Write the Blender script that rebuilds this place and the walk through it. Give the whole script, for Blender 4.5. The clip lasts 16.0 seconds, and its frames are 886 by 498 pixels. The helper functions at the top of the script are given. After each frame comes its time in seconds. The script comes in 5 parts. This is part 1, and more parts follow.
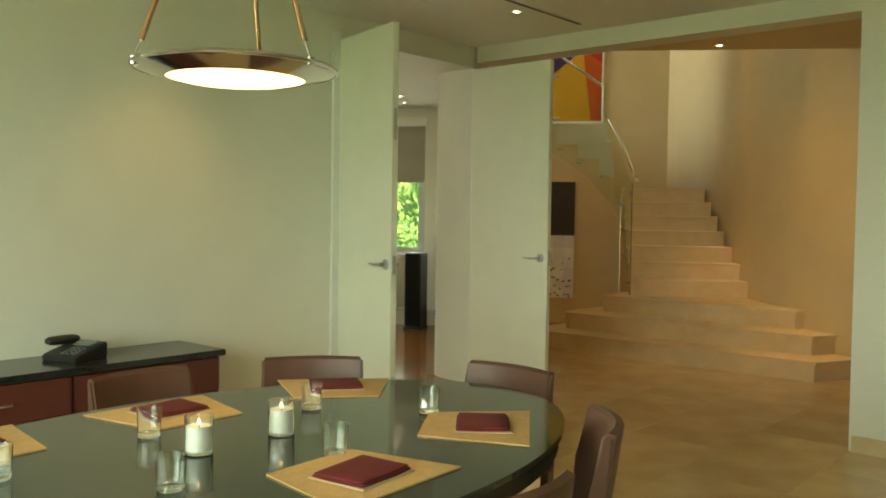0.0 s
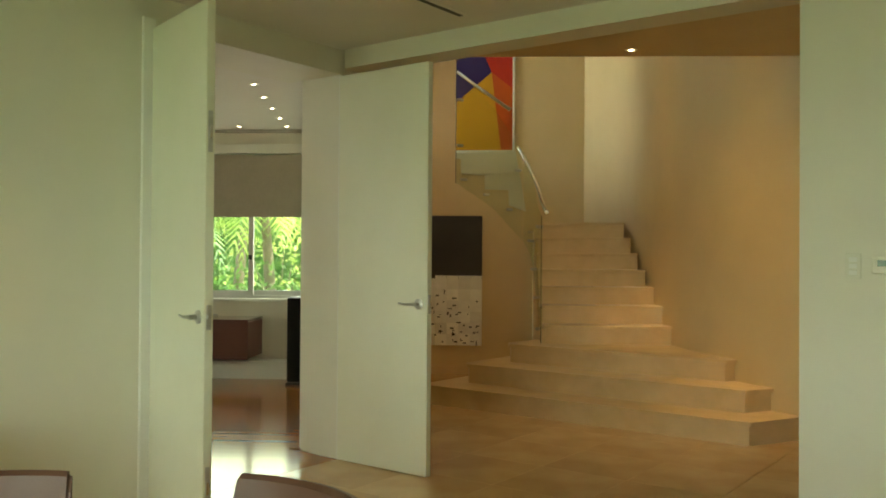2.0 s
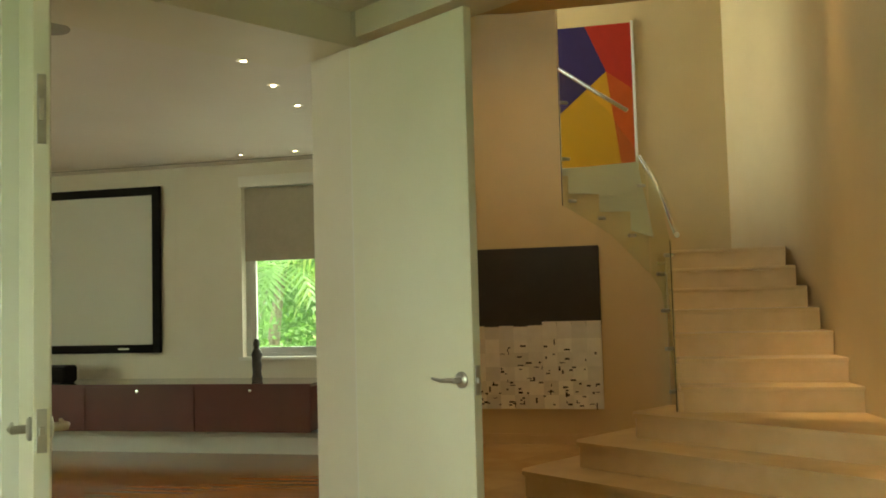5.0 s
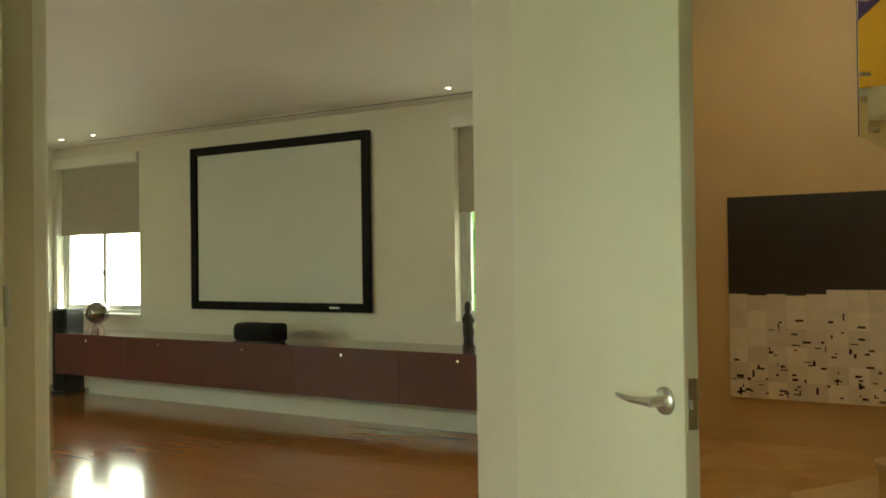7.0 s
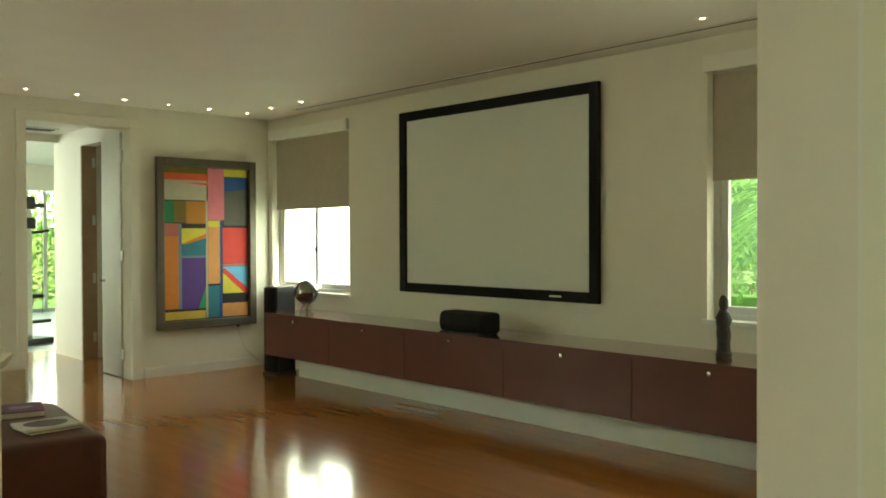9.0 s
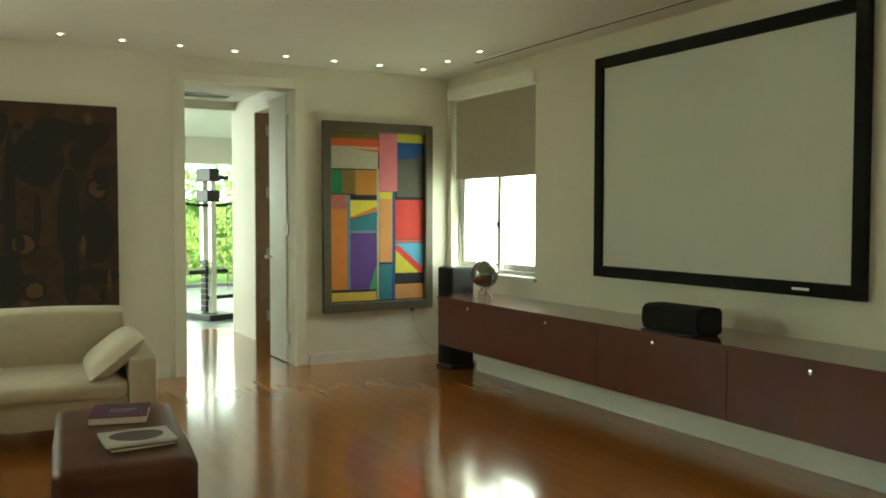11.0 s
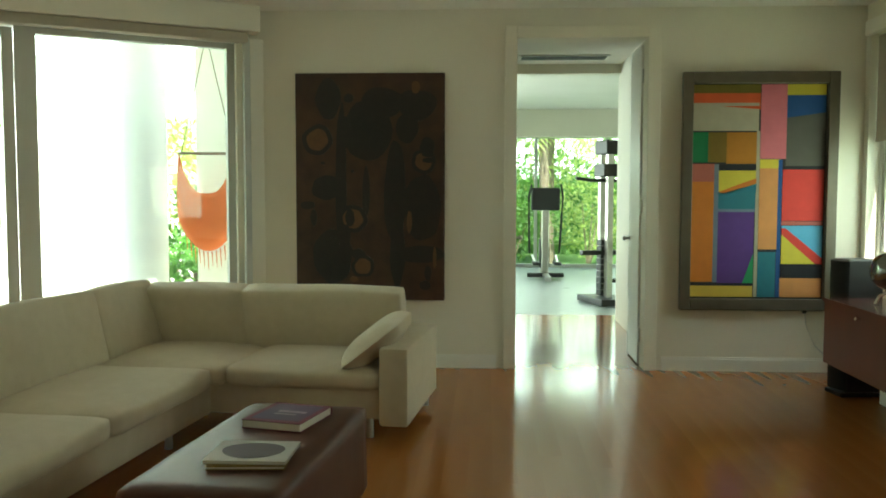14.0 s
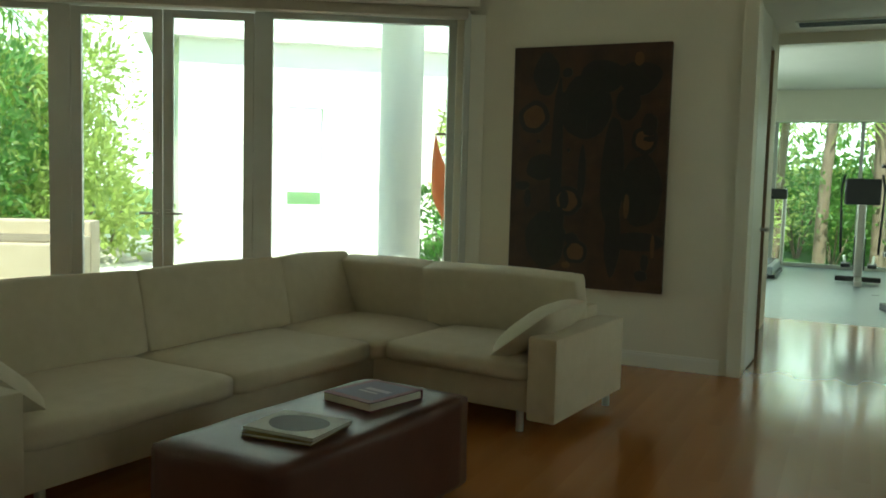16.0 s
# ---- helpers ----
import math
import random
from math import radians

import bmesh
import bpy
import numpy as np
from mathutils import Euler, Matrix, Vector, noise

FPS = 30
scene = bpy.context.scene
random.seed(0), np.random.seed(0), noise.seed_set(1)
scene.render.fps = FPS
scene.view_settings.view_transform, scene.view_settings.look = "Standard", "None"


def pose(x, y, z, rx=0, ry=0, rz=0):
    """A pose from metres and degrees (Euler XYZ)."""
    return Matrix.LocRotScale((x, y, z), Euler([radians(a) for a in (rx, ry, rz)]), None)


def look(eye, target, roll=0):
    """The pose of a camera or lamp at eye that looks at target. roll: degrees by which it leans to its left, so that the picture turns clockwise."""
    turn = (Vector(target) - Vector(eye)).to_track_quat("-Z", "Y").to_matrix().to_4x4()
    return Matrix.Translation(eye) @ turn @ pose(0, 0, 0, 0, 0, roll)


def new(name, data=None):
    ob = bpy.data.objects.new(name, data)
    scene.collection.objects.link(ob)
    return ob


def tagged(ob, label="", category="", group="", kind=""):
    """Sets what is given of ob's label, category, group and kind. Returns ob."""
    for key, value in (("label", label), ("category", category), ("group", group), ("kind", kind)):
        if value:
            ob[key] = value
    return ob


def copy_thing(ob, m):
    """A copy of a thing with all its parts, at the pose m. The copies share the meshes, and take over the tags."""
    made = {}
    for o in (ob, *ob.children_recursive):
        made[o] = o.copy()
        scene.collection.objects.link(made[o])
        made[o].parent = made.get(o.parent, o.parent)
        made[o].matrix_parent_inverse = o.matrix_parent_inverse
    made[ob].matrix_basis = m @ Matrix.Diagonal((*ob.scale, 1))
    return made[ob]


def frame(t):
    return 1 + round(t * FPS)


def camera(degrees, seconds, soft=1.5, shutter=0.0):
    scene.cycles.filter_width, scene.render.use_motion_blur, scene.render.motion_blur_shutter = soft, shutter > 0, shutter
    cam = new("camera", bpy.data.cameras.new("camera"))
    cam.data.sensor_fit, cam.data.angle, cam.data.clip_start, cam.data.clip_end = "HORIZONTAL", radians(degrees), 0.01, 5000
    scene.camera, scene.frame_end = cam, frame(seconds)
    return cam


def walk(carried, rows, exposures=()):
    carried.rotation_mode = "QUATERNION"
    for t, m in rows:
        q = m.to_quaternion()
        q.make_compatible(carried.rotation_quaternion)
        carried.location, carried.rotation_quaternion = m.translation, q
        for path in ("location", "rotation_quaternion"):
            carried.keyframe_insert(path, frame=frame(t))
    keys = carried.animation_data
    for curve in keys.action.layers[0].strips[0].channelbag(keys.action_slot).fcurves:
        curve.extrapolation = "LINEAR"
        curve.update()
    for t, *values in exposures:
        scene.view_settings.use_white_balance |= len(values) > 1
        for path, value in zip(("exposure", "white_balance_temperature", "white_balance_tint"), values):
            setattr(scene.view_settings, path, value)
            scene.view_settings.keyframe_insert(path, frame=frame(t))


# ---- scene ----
cam = camera(54.5, 16.0, soft=1.8)
PATH = [
    (0, (9.009, -11.283, 1.414), (8.736, -9.303, 1.339), 0.8),
    (0.5, (9.095, -10.994, 1.408), (8.871, -9.007, 1.357), 0.9),
    (1, (9.177, -10.676, 1.395), (8.999, -8.684, 1.37), 0.8),
    (1.5, (9.247, -10.306, 1.392), (9.105, -8.311, 1.39), 0.5),
    (2, (9.32, -9.958, 1.395), (9.201, -7.961, 1.416), 0.4),
    (2.5, (9.355, -9.602, 1.432), (9.253, -7.605, 1.473), -0.2),
    (3, (9.41, -9.308, 1.421), (9.297, -7.312, 1.496), -0.3),
    (5.5, (9.589, -7.596, 1.445), (9.005, -5.687, 1.559), -1.5),
    (6, (9.561, -7.241, 1.453), (8.831, -5.381, 1.54), -1.2),
    (6.5, (9.53, -6.915, 1.45), (8.65, -5.12, 1.505), -0.8),
    (7, (9.455, -6.549, 1.448), (8.428, -4.833, 1.473), -0.8),
    (7.5, (9.322, -6.219, 1.411), (8.171, -4.583, 1.423), -0.7),
    (8, (9.204, -5.876, 1.428), (7.922, -4.341, 1.424), -0.6),
    (8.5, (8.995, -5.661, 1.468), (7.62, -4.208, 1.447), -0.6),
    (9, (8.755, -5.406, 1.478), (7.296, -4.039, 1.451), -0.2),
    (11.5, (7.538, -4.228, 1.442), (5.735, -3.37, 1.338), -0.0),
    (12, (7.322, -3.993, 1.447), (5.456, -3.285, 1.318), 0.0),
    (12.5, (7.171, -3.721, 1.436), (5.247, -3.193, 1.296), 0.1),
    (13, (7.061, -3.439, 1.435), (5.093, -3.115, 1.29), -0.0),
    (13.5, (6.953, -3.187, 1.425), (4.961, -3.071, 1.284), 0.0),
    (14, (6.867, -2.904, 1.408), (4.874, -3.008, 1.278), 0.1),
    (14.5, (6.757, -2.643, 1.381), (4.786, -2.957, 1.258), 0.4),
    (15, (6.63, -2.418, 1.365), (4.7, -2.924, 1.238), 0.9),
    (15.5, (6.468, -2.198, 1.359), (4.596, -2.888, 1.215), 1.4),
    (16, (6.293, -2.004, 1.346), (4.496, -2.867, 1.182), 1.5),
]
walk(cam, [(t, look(e, g, r)) for t, e, g, r in PATH],
     [(0, 2.25, 7150, 4), (3, 2.15, 7200, 4), (5.5, 2.3, 7250, 4), (8, 2.25, 7250, 3), (9, 2.2, 7150, 2), (11.5, 2.2, 6700, 0), (12.5, 2.1, 6550, -2), (14.5, 1.7, 6350, -4), (16, 1.05, 6200, -6)])

# ---- world, sun, lamps ----
world = bpy.data.worlds.new("world")
scene.world = world
world.use_nodes = True
wn = world.node_tree
sky = wn.nodes.new("ShaderNodeTexSky")
sky.sky_type, sky.sun_disc, sky.sun_elevation, sky.sun_rotation = "NISHITA", False, radians(57), radians(77)
wn.links.new(sky.outputs[0], wn.nodes["Background"].inputs[0])
wn.nodes["Background"].inputs[1].default_value = 0.15
sun = new("sun", bpy.data.lights.new("sun", "SUN"))
sun.data.energy, sun.data.angle, sun.data.color = 5.0, radians(0.5), (1, 0.95, 0.86)
sun.matrix_world = look((0, 0, 20), (-8.5, -2.0, 6.5))


def area_lamp(name, eye, target, w, h, watts, colour):
    ob = new(name, bpy.data.lights.new(name, "AREA"))
    ob.data.shape, ob.data.size, ob.data.size_y, ob.data.energy, ob.data.color = "RECTANGLE", w, h, watts, colour
    ob.matrix_world = look(eye, target)
    return ob


def spot_lamp(name, eye, target, watts, colour, degrees=70, blend=0.8, r=0.03):
    ob = new(name, bpy.data.lights.new(name, "SPOT"))
    ob.data.energy, ob.data.color, ob.data.spot_size, ob.data.spot_blend = watts, colour, radians(degrees), blend
    ob.data.shadow_soft_size = r
    ob.matrix_world = look(eye, target)
    return ob


DAY = (1.0, 0.98, 0.86)
WARM = (1.0, 0.66, 0.30)
area_lamp("glass_wall_daylight", (1.25, -7.00, 1.35), (2.2, -6.45, 1.2), 4.0, 2.3, 6, DAY)
area_lamp("west_window_daylight", (0.8, 0.22, 1.35), (0.8, -1.0, 1.2), 1.4, 0.85, 4.5, DAY)
area_lamp("east_window_daylight", (6.4, 0.22, 1.4), (6.4, -1.0, 1.2), 1.4, 0.9, 4, DAY)
area_lamp("dining_window_daylight", (6.2, -11.9, 1.5), (6.8, -11.0, 1.4), 4.0, 2.0, 9, (0.90, 1.0, 0.78))
area_lamp("gym_daylight", (-9.4, -2.0, 1.5), (-8.0, -2.0, 1.4), 6.0, 2.4, 9, (0.90, 1.0, 0.95))
# unseen fill added to brighten gym and passage; the south wall has no window
area_lamp("gym_side_fill", (-5.4, -5.8, 1.6), (-3.6, -4.0, 1.4), 4.0, 2.2, 90, (0.90, 1.0, 0.95))
spot_lamp("hall_spot_a", (10.35, -4.61, 2.81), (11.45, -2.8, 0.7), 6, WARM, 95)
spot_lamp("hall_spot_b", (10.26, -3.93, 2.81), (10.3, -1.9, 0.2), 6.5, WARM, 120)
spot_lamp("stairwell_spot_a", (10.3, -0.6, 5.5), (10.6, 0.8, 0.5), 2.5, WARM, 90)
spot_lamp("stairwell_spot_b", (8.9, -1.5, 5.5), (8.4, 0.3, 0.35), 20, WARM, 66)
spot_lamp("stairwell_spot_c", (10.86, -1.15, 5.5), (10.90, -1.15, 1.0), 110, WARM, 18, 1.0)
spot_lamp("stairwell_spot_d", (11.32, -2.80, 5.5), (11.36, -2.78, 1.0), 90, WARM, 19, 1.0)
spot_lamp("dining_spot", (8.675, -5.30, 2.79), (8.4, -5.6, 0.5), 4, WARM, 90)
spot_lamp("dining_wall_spot", (7.25, -6.9, 2.79), (6.9, -6.75, 1.0), 4, WARM, 80)
spot_lamp("dining_pendant_glow", (8.03, -8.80, 1.78), (8.03, -8.80, 0), 2.5, WARM, 150, 0.9, 0.12)

# ---- materials ----


def mat(name, c1, c2=None, scale=6.0, rough=0.5, rough2=None, metal=0.0, bump=0.0, bscale=80.0, coat=0.0, stretch=(1, 1, 1), vary=0.0, spec=0.5, sheen=0.0):
    m = bpy.data.materials.new(name)
    m.use_nodes = True
    t = m.node_tree
    b = t.nodes["Principled BSDF"]
    c2 = c2 or c1
    co = t.nodes.new("ShaderNodeTexCoord")
    mp = t.nodes.new("ShaderNodeMapping")
    mp.inputs["Scale"].default_value = stretch
    t.links.new(co.outputs["Object"], mp.inputs[0])
    n1 = t.nodes.new("ShaderNodeTexNoise")
    n1.inputs["Scale"].default_value, n1.inputs["Detail"].default_value = scale, 6.0
    n2 = t.nodes.new("ShaderNodeTexNoise")
    n2.inputs["Scale"].default_value, n2.inputs["Detail"].default_value = scale * 0.17, 3.0
    t.links.new(mp.outputs[0], n1.inputs["Vector"]), t.links.new(mp.outputs[0], n2.inputs["Vector"])
    add = t.nodes.new("ShaderNodeMath")
    add.operation = "ADD"
    t.links.new(n1.outputs[0], add.inputs[0]), t.links.new(n2.outputs[0], add.inputs[1])
    rng = t.nodes.new("ShaderNodeMapRange")
    rng.inputs[1].default_value, rng.inputs[2].default_value = 0.72, 1.28
    t.links.new(add.outputs[0], rng.inputs[0])
    mix = t.nodes.new("ShaderNodeMix")
    mix.data_type = "RGBA"
    mix.inputs[6].default_value, mix.inputs[7].default_value = (*c1, 1), (*c2, 1)
    t.links.new(rng.outputs[0], mix.inputs[0])
    out = mix.outputs[2]
    if vary:
        info = t.nodes.new("ShaderNodeObjectInfo")
        hsv = t.nodes.new("ShaderNodeHueSaturation")
        vr = t.nodes.new("ShaderNodeMapRange")
        vr.inputs[3].default_value, vr.inputs[4].default_value = 1 - vary, 1 + vary
        t.links.new(info.outputs["Random"], vr.inputs[0]), t.links.new(vr.outputs[0], hsv.inputs["Value"])
        t.links.new(out, hsv.inputs["Color"])
        out = hsv.outputs[0]
    t.links.new(out, b.inputs["Base Color"])
    b.inputs["Metallic"].default_value = metal
    b.inputs["Specular IOR Level"].default_value = spec
    b.inputs["Coat Weight"].default_value, b.inputs["Coat Roughness"].default_value = coat, 0.06
    b.inputs["Sheen Weight"].default_value = sheen
    rr = t.nodes.new("ShaderNodeMapRange")
    rr.inputs[3].default_value, rr.inputs[4].default_value = rough, rough2 if rough2 is not None else min(1, rough + 0.08)
    t.links.new(n2.outputs[0], rr.inputs[0]), t.links.new(rr.outputs[0], b.inputs["Roughness"])
    if bump:
        n3 = t.nodes.new("ShaderNodeTexNoise")
        n3.inputs["Scale"].default_value, n3.inputs["Detail"].default_value = bscale, 3.0
        t.links.new(mp.outputs[0], n3.inputs["Vector"])
        bp = t.nodes.new("ShaderNodeBump")
        bp.inputs["Strength"].default_value, bp.inputs["Distance"].default_value = bump, 0.004
        t.links.new(n3.outputs[0], bp.inputs["Height"]), t.links.new(bp.outputs[0], b.inputs["Normal"])
    return m


def glow(name, colour, strength):
    m = bpy.data.materials.new(name)
    m.use_nodes = True
    b = m.node_tree.nodes["Principled BSDF"]
    b.inputs["Base Color"].default_value = (0.9, 0.9, 0.9, 1)
    b.inputs["Emission Color"].default_value, b.inputs["Emission Strength"].default_value = (*colour, 1), strength
    return m


def glass(name, tint, rough=0.0, ior=1.45):
    m = bpy.data.materials.new(name)
    m.use_nodes = True
    b = m.node_tree.nodes["Principled BSDF"]
    b.inputs["Base Color"].default_value, b.inputs["Roughness"].default_value = (*tint, 1), rough
    b.inputs["Transmission Weight"].default_value, b.inputs["IOR"].default_value = 1.0, ior
    return m


def pane_glass(name, tint):
    """Thin clear glass: mostly see-through, a little gloss."""
    m = bpy.data.materials.new(name)
    m.use_nodes = True
    t = m.node_tree
    tr, gl, mx = t.nodes.new("ShaderNodeBsdfTransparent"), t.nodes.new("ShaderNodeBsdfGlossy"), t.nodes.new("ShaderNodeMixShader")
    tr.inputs[0].default_value, gl.inputs["Roughness"].default_value = (*tint, 1), 0.02
    mx.inputs[0].default_value = 0.05
    t.links.new(tr.outputs[0], mx.inputs[1]), t.links.new(gl.outputs[0], mx.inputs[2])
    t.links.new(mx.outputs[0], t.nodes["Material Output"].inputs[0])
    return m


WALL = mat("wall_paint", (0.74, 0.71, 0.60), (0.78, 0.75, 0.64), 3, 0.55, 0.65, bump=0.12, bscale=140)
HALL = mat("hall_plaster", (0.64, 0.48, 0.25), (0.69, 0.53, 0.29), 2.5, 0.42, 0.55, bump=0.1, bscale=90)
CEIL = mat("ceiling_paint", (0.74, 0.71, 0.64), (0.78, 0.75, 0.68), 2, 0.6, 0.7, bump=0.08, bscale=120)
TRIM = mat("white_trim_paint", (0.78, 0.77, 0.70), (0.82, 0.81, 0.74), 5, 0.35, 0.45, bump=0.05)
DOOR = mat("door_paint", (0.76, 0.75, 0.60), (0.80, 0.79, 0.64), 4, 0.35, 0.45, bump=0.05, bscale=60)
ALU = mat("white_aluminium", (0.50, 0.51, 0.47), (0.55, 0.56, 0.52), 6, 0.4, 0.5)
WOOD = mat("jatoba_plank", (0.365, 0.141, 0.033), (0.41, 0.166, 0.041), 1.6, 0.14, 0.14, coat=0.14, stretch=(0.5, 4, 1), vary=0.03)
WOOD.node_tree.nodes["Noise Texture"].inputs["Detail"].default_value = 1.0
SUBFLOOR = mat("dark_joint", (0.17, 0.062, 0.016), None, 5, 0.3)
MARBLE = mat("cream_marble", (0.58, 0.38, 0.18), (0.72, 0.52, 0.28), 3.5, 0.10, 0.20, vary=0.05, bump=0.02)
GROUT = mat("grout", (0.38, 0.29, 0.19), None, 20, 0.8)
STEPM = mat("stair_marble", (0.60, 0.43, 0.22), (0.72, 0.54, 0.31), 5, 0.38, 0.46, vary=0.03)
LACQ = mat("oxblood_lacquer", (0.105, 0.026, 0.018), (0.13, 0.034, 0.024), 5, 0.30, 0.38)
LACQTOP = mat("oxblood_top", (0.14, 0.06, 0.045), (0.17, 0.075, 0.055), 5, 0.12, 0.2, coat=0.6)
BLACK = mat("black_satin", (0.012, 0.012, 0.012), (0.018, 0.018, 0.018), 8, 0.4, 0.5)
BLACKFELT = mat("black_felt", (0.008, 0.008, 0.008), None, 50, 0.9)
SCREEN = mat("screen_fabric", (0.70, 0.72, 0.66), (0.72, 0.74, 0.68), 2, 0.75)
SHADE = mat("roller_shade", (0.40, 0.36, 0.28), (0.44, 0.39, 0.31), 30, 0.85, bump=0.15, bscale=300)
CHROME = mat("chrome", (0.75, 0.75, 0.74), None, 5, 0.08, 0.15, metal=1)
STEEL = mat("brushed_steel", (0.50, 0.49, 0.46), (0.58, 0.57, 0.54), 40, 0.25, 0.35, metal=1)
SOFA = mat("ivory_linen", (0.64, 0.56, 0.41), (0.70, 0.62, 0.47), 14, 0.85, 0.95, bump=0.35, bscale=420, sheen=0.2)
LEATHER = mat("brown_leather", (0.075, 0.022, 0.012), (0.115, 0.038, 0.022), 7, 0.38, 0.50, bump=0.2, bscale=150, spec=0.35)
CHAIRL = mat("cocoa_leather", (0.105, 0.046, 0.030), (0.14, 0.065, 0.042), 9, 0.42, 0.5, bump=0.2, bscale=180)
TABLEG = mat("grey_green_glass_top", (0.035, 0.048, 0.038), (0.042, 0.056, 0.045), 3, 0.05, 0.10, coat=0.2)
CORK = mat("cork_mat", (0.56, 0.36, 0.155), (0.66, 0.45, 0.21), 40, 0.75, 0.85, bump=0.3, bscale=220)
NAPKIN = mat("wine_red_cloth", (0.125, 0.012, 0.014), (0.16, 0.018, 0.02), 30, 0.9, bump=0.3, bscale=300)
LINING = mat("cream_lining", (0.50, 0.40, 0.24), (0.58, 0.47, 0.29), 30, 0.85)
CLEAR = glass("tumbler_glass", (0.96, 1.0, 0.98))
WAX = mat("candle_wax", (0.80, 0.77, 0.68), None, 8, 0.5)
PANE = pane_glass("window_pane", (0.945, 0.985, 0.955))
RAILG = pane_glass("balustrade_glass", (0.935, 0.968, 0.925))
GRANITE = mat("black_granite", (0.012, 0.014, 0.014), (0.03, 0.033, 0.033), 60, 0.08, 0.14)
SPOTG = glow("spot_bulb", (1.0, 0.80, 0.50), 8)
FLAME = glow("candle_flame", (1.0, 0.62, 0.22), 3)
PENDG = glow("pendant_diffuser", (1.0, 0.62, 0.26), 0.95)
PLASTIC = mat("ivory_plastic", (0.74, 0.72, 0.60), None, 10, 0.4)
GREYMAT = mat("gym_rubber", (0.26, 0.30, 0.31), (0.31, 0.35, 0.36), 12, 0.24, 0.36)
TANSTONE = mat("tan_stone", (0.40, 0.33, 0.23), (0.50, 0.42, 0.31), 5, 0.75, 0.85, bump=0.3, bscale=40)
BRIGHTCHROME = mat("polished_steel", (0.62, 0.60, 0.57), None, 5, 0.06, 0.12, metal=1)
TERRACE = mat("terrace_stone", (0.62, 0.60, 0.55), (0.70, 0.68, 0.63), 4, 0.6, 0.7)
STUCCO = mat("white_stucco", (0.78, 0.77, 0.72), (0.82, 0.81, 0.76), 3, 0.8, bump=0.3, bscale=60)
GRASS = mat("lawn", (0.05, 0.12, 0.02), (0.10, 0.18, 0.04), 3, 0.9, bump=0.5, bscale=60)


def leafy(name, c1, c2):
    """Leaf that also lets light through."""
    m = mat(name, c1, c2, 5, 0.5, vary=0.2)
    t = m.node_tree
    tl, mx = t.nodes.new("ShaderNodeBsdfTranslucent"), t.nodes.new("ShaderNodeMixShader")
    tl.inputs[0].default_value, mx.inputs[0].default_value = (*[min(1, 1.6 * v) for v in c2], 1), 0.45
    t.links.new(t.nodes["Principled BSDF"].outputs[0], mx.inputs[1]), t.links.new(tl.outputs[0], mx.inputs[2])
    t.links.new(mx.outputs[0], t.nodes["Material Output"].inputs[0])
    return m


LEAF = leafy("leaf_green", (0.07, 0.16, 0.03), (0.12, 0.24, 0.05))
LEAFY = leafy("leaf_yellow_green", (0.22, 0.33, 0.07), (0.38, 0.45, 0.13))
# emission for the board outside window_1, in place of sunlit surroundings
BACKDROP = glow("backdrop_board_glow", (0.93, 1.0, 0.94), 1.1)
# emission for the added horizon ring, which also brightens the scene
RING_GLOW = glow("horizon_ring_glow", (0.82, 1.0, 0.95), 0.9)
BARK = mat("palm_bark", (0.16, 0.12, 0.08), (0.24, 0.19, 0.13), 9, 0.9, bump=0.5, bscale=40)
ORANGE = mat("orange_canvas", (0.55, 0.12, 0.03), (0.65, 0.17, 0.05), 14, 0.85)
STONE = mat("garden_stone", (0.42, 0.38, 0.32), (0.58, 0.54, 0.47), 6, 0.85, bump=0.4, bscale=30)


def paint(name, c):
    return mat(name, tuple(0.88 * v for v in c), c, 12, 0.6, 0.7, bump=0.1, bscale=120, spec=0.3)


# ---- building helpers ----


def box(bm, x0, y0, z0, x1, y1, z1, bev=0.0, seg=2):
    vs = [bm.verts.new((x, y, z)) for z in (z0, z1) for y in (y0, y1) for x in (x0, x1)]
    fs = [bm.faces.new([vs[i] for i in q]) for q in ((0, 2, 3, 1), (4, 5, 7, 6), (0, 1, 5, 4), (2, 6, 7, 3), (0, 4, 6, 2), (1, 3, 7, 5))]
    if bev:
        es = list({e for f in fs for e in f.edges})
        bmesh.ops.bevel(bm, geom=es, offset=bev, segments=seg, profile=0.5, affect="EDGES")
    return bm


def prism(bm, pts, z0, z1):
    """A polygon in x, y (counter-clockwise) drawn up from z0 to z1."""
    lo, hi = [bm.verts.new((x, y, z0)) for x, y in pts], [bm.verts.new((x, y, z1)) for x, y in pts]
    n = len(pts)
    bm.faces.new(lo[::-1]), bm.faces.new(hi)
    for i in range(n):
        bm.faces.new((lo[i], lo[(i + 1) % n], hi[(i + 1) % n], hi[i]))
    return bm


def slab(bm, pts, y0, y1):
    """A polygon in x, z drawn from y0 to y1."""
    a, b = [bm.verts.new((x, y0, z)) for x, z in pts], [bm.verts.new((x, y1, z)) for x, z in pts]
    n = len(pts)
    bm.faces.new(a), bm.faces.new(b[::-1])
    for i in range(n):
        bm.faces.new((a[(i + 1) % n], a[i], b[i], b[(i + 1) % n]))
    return bm


def lathe(bm, prof, n=32, at=(0, 0, 0), closed=True):
    rings = []
    for r, z in prof:
        rings.append([bm.verts.new((at[0] + r * math.cos(2 * math.pi * k / n), at[1] + r * math.sin(2 * math.pi * k / n), at[2] + z)) for k in range(n)])
    for a, b in zip(rings, rings[1:]):
        for k in range(n):
            bm.faces.new((a[k], a[(k + 1) % n], b[(k + 1) % n], b[k]))
    if closed:
        bm.faces.new(rings[0][::-1]), bm.faces.new(rings[-1])
    return bm


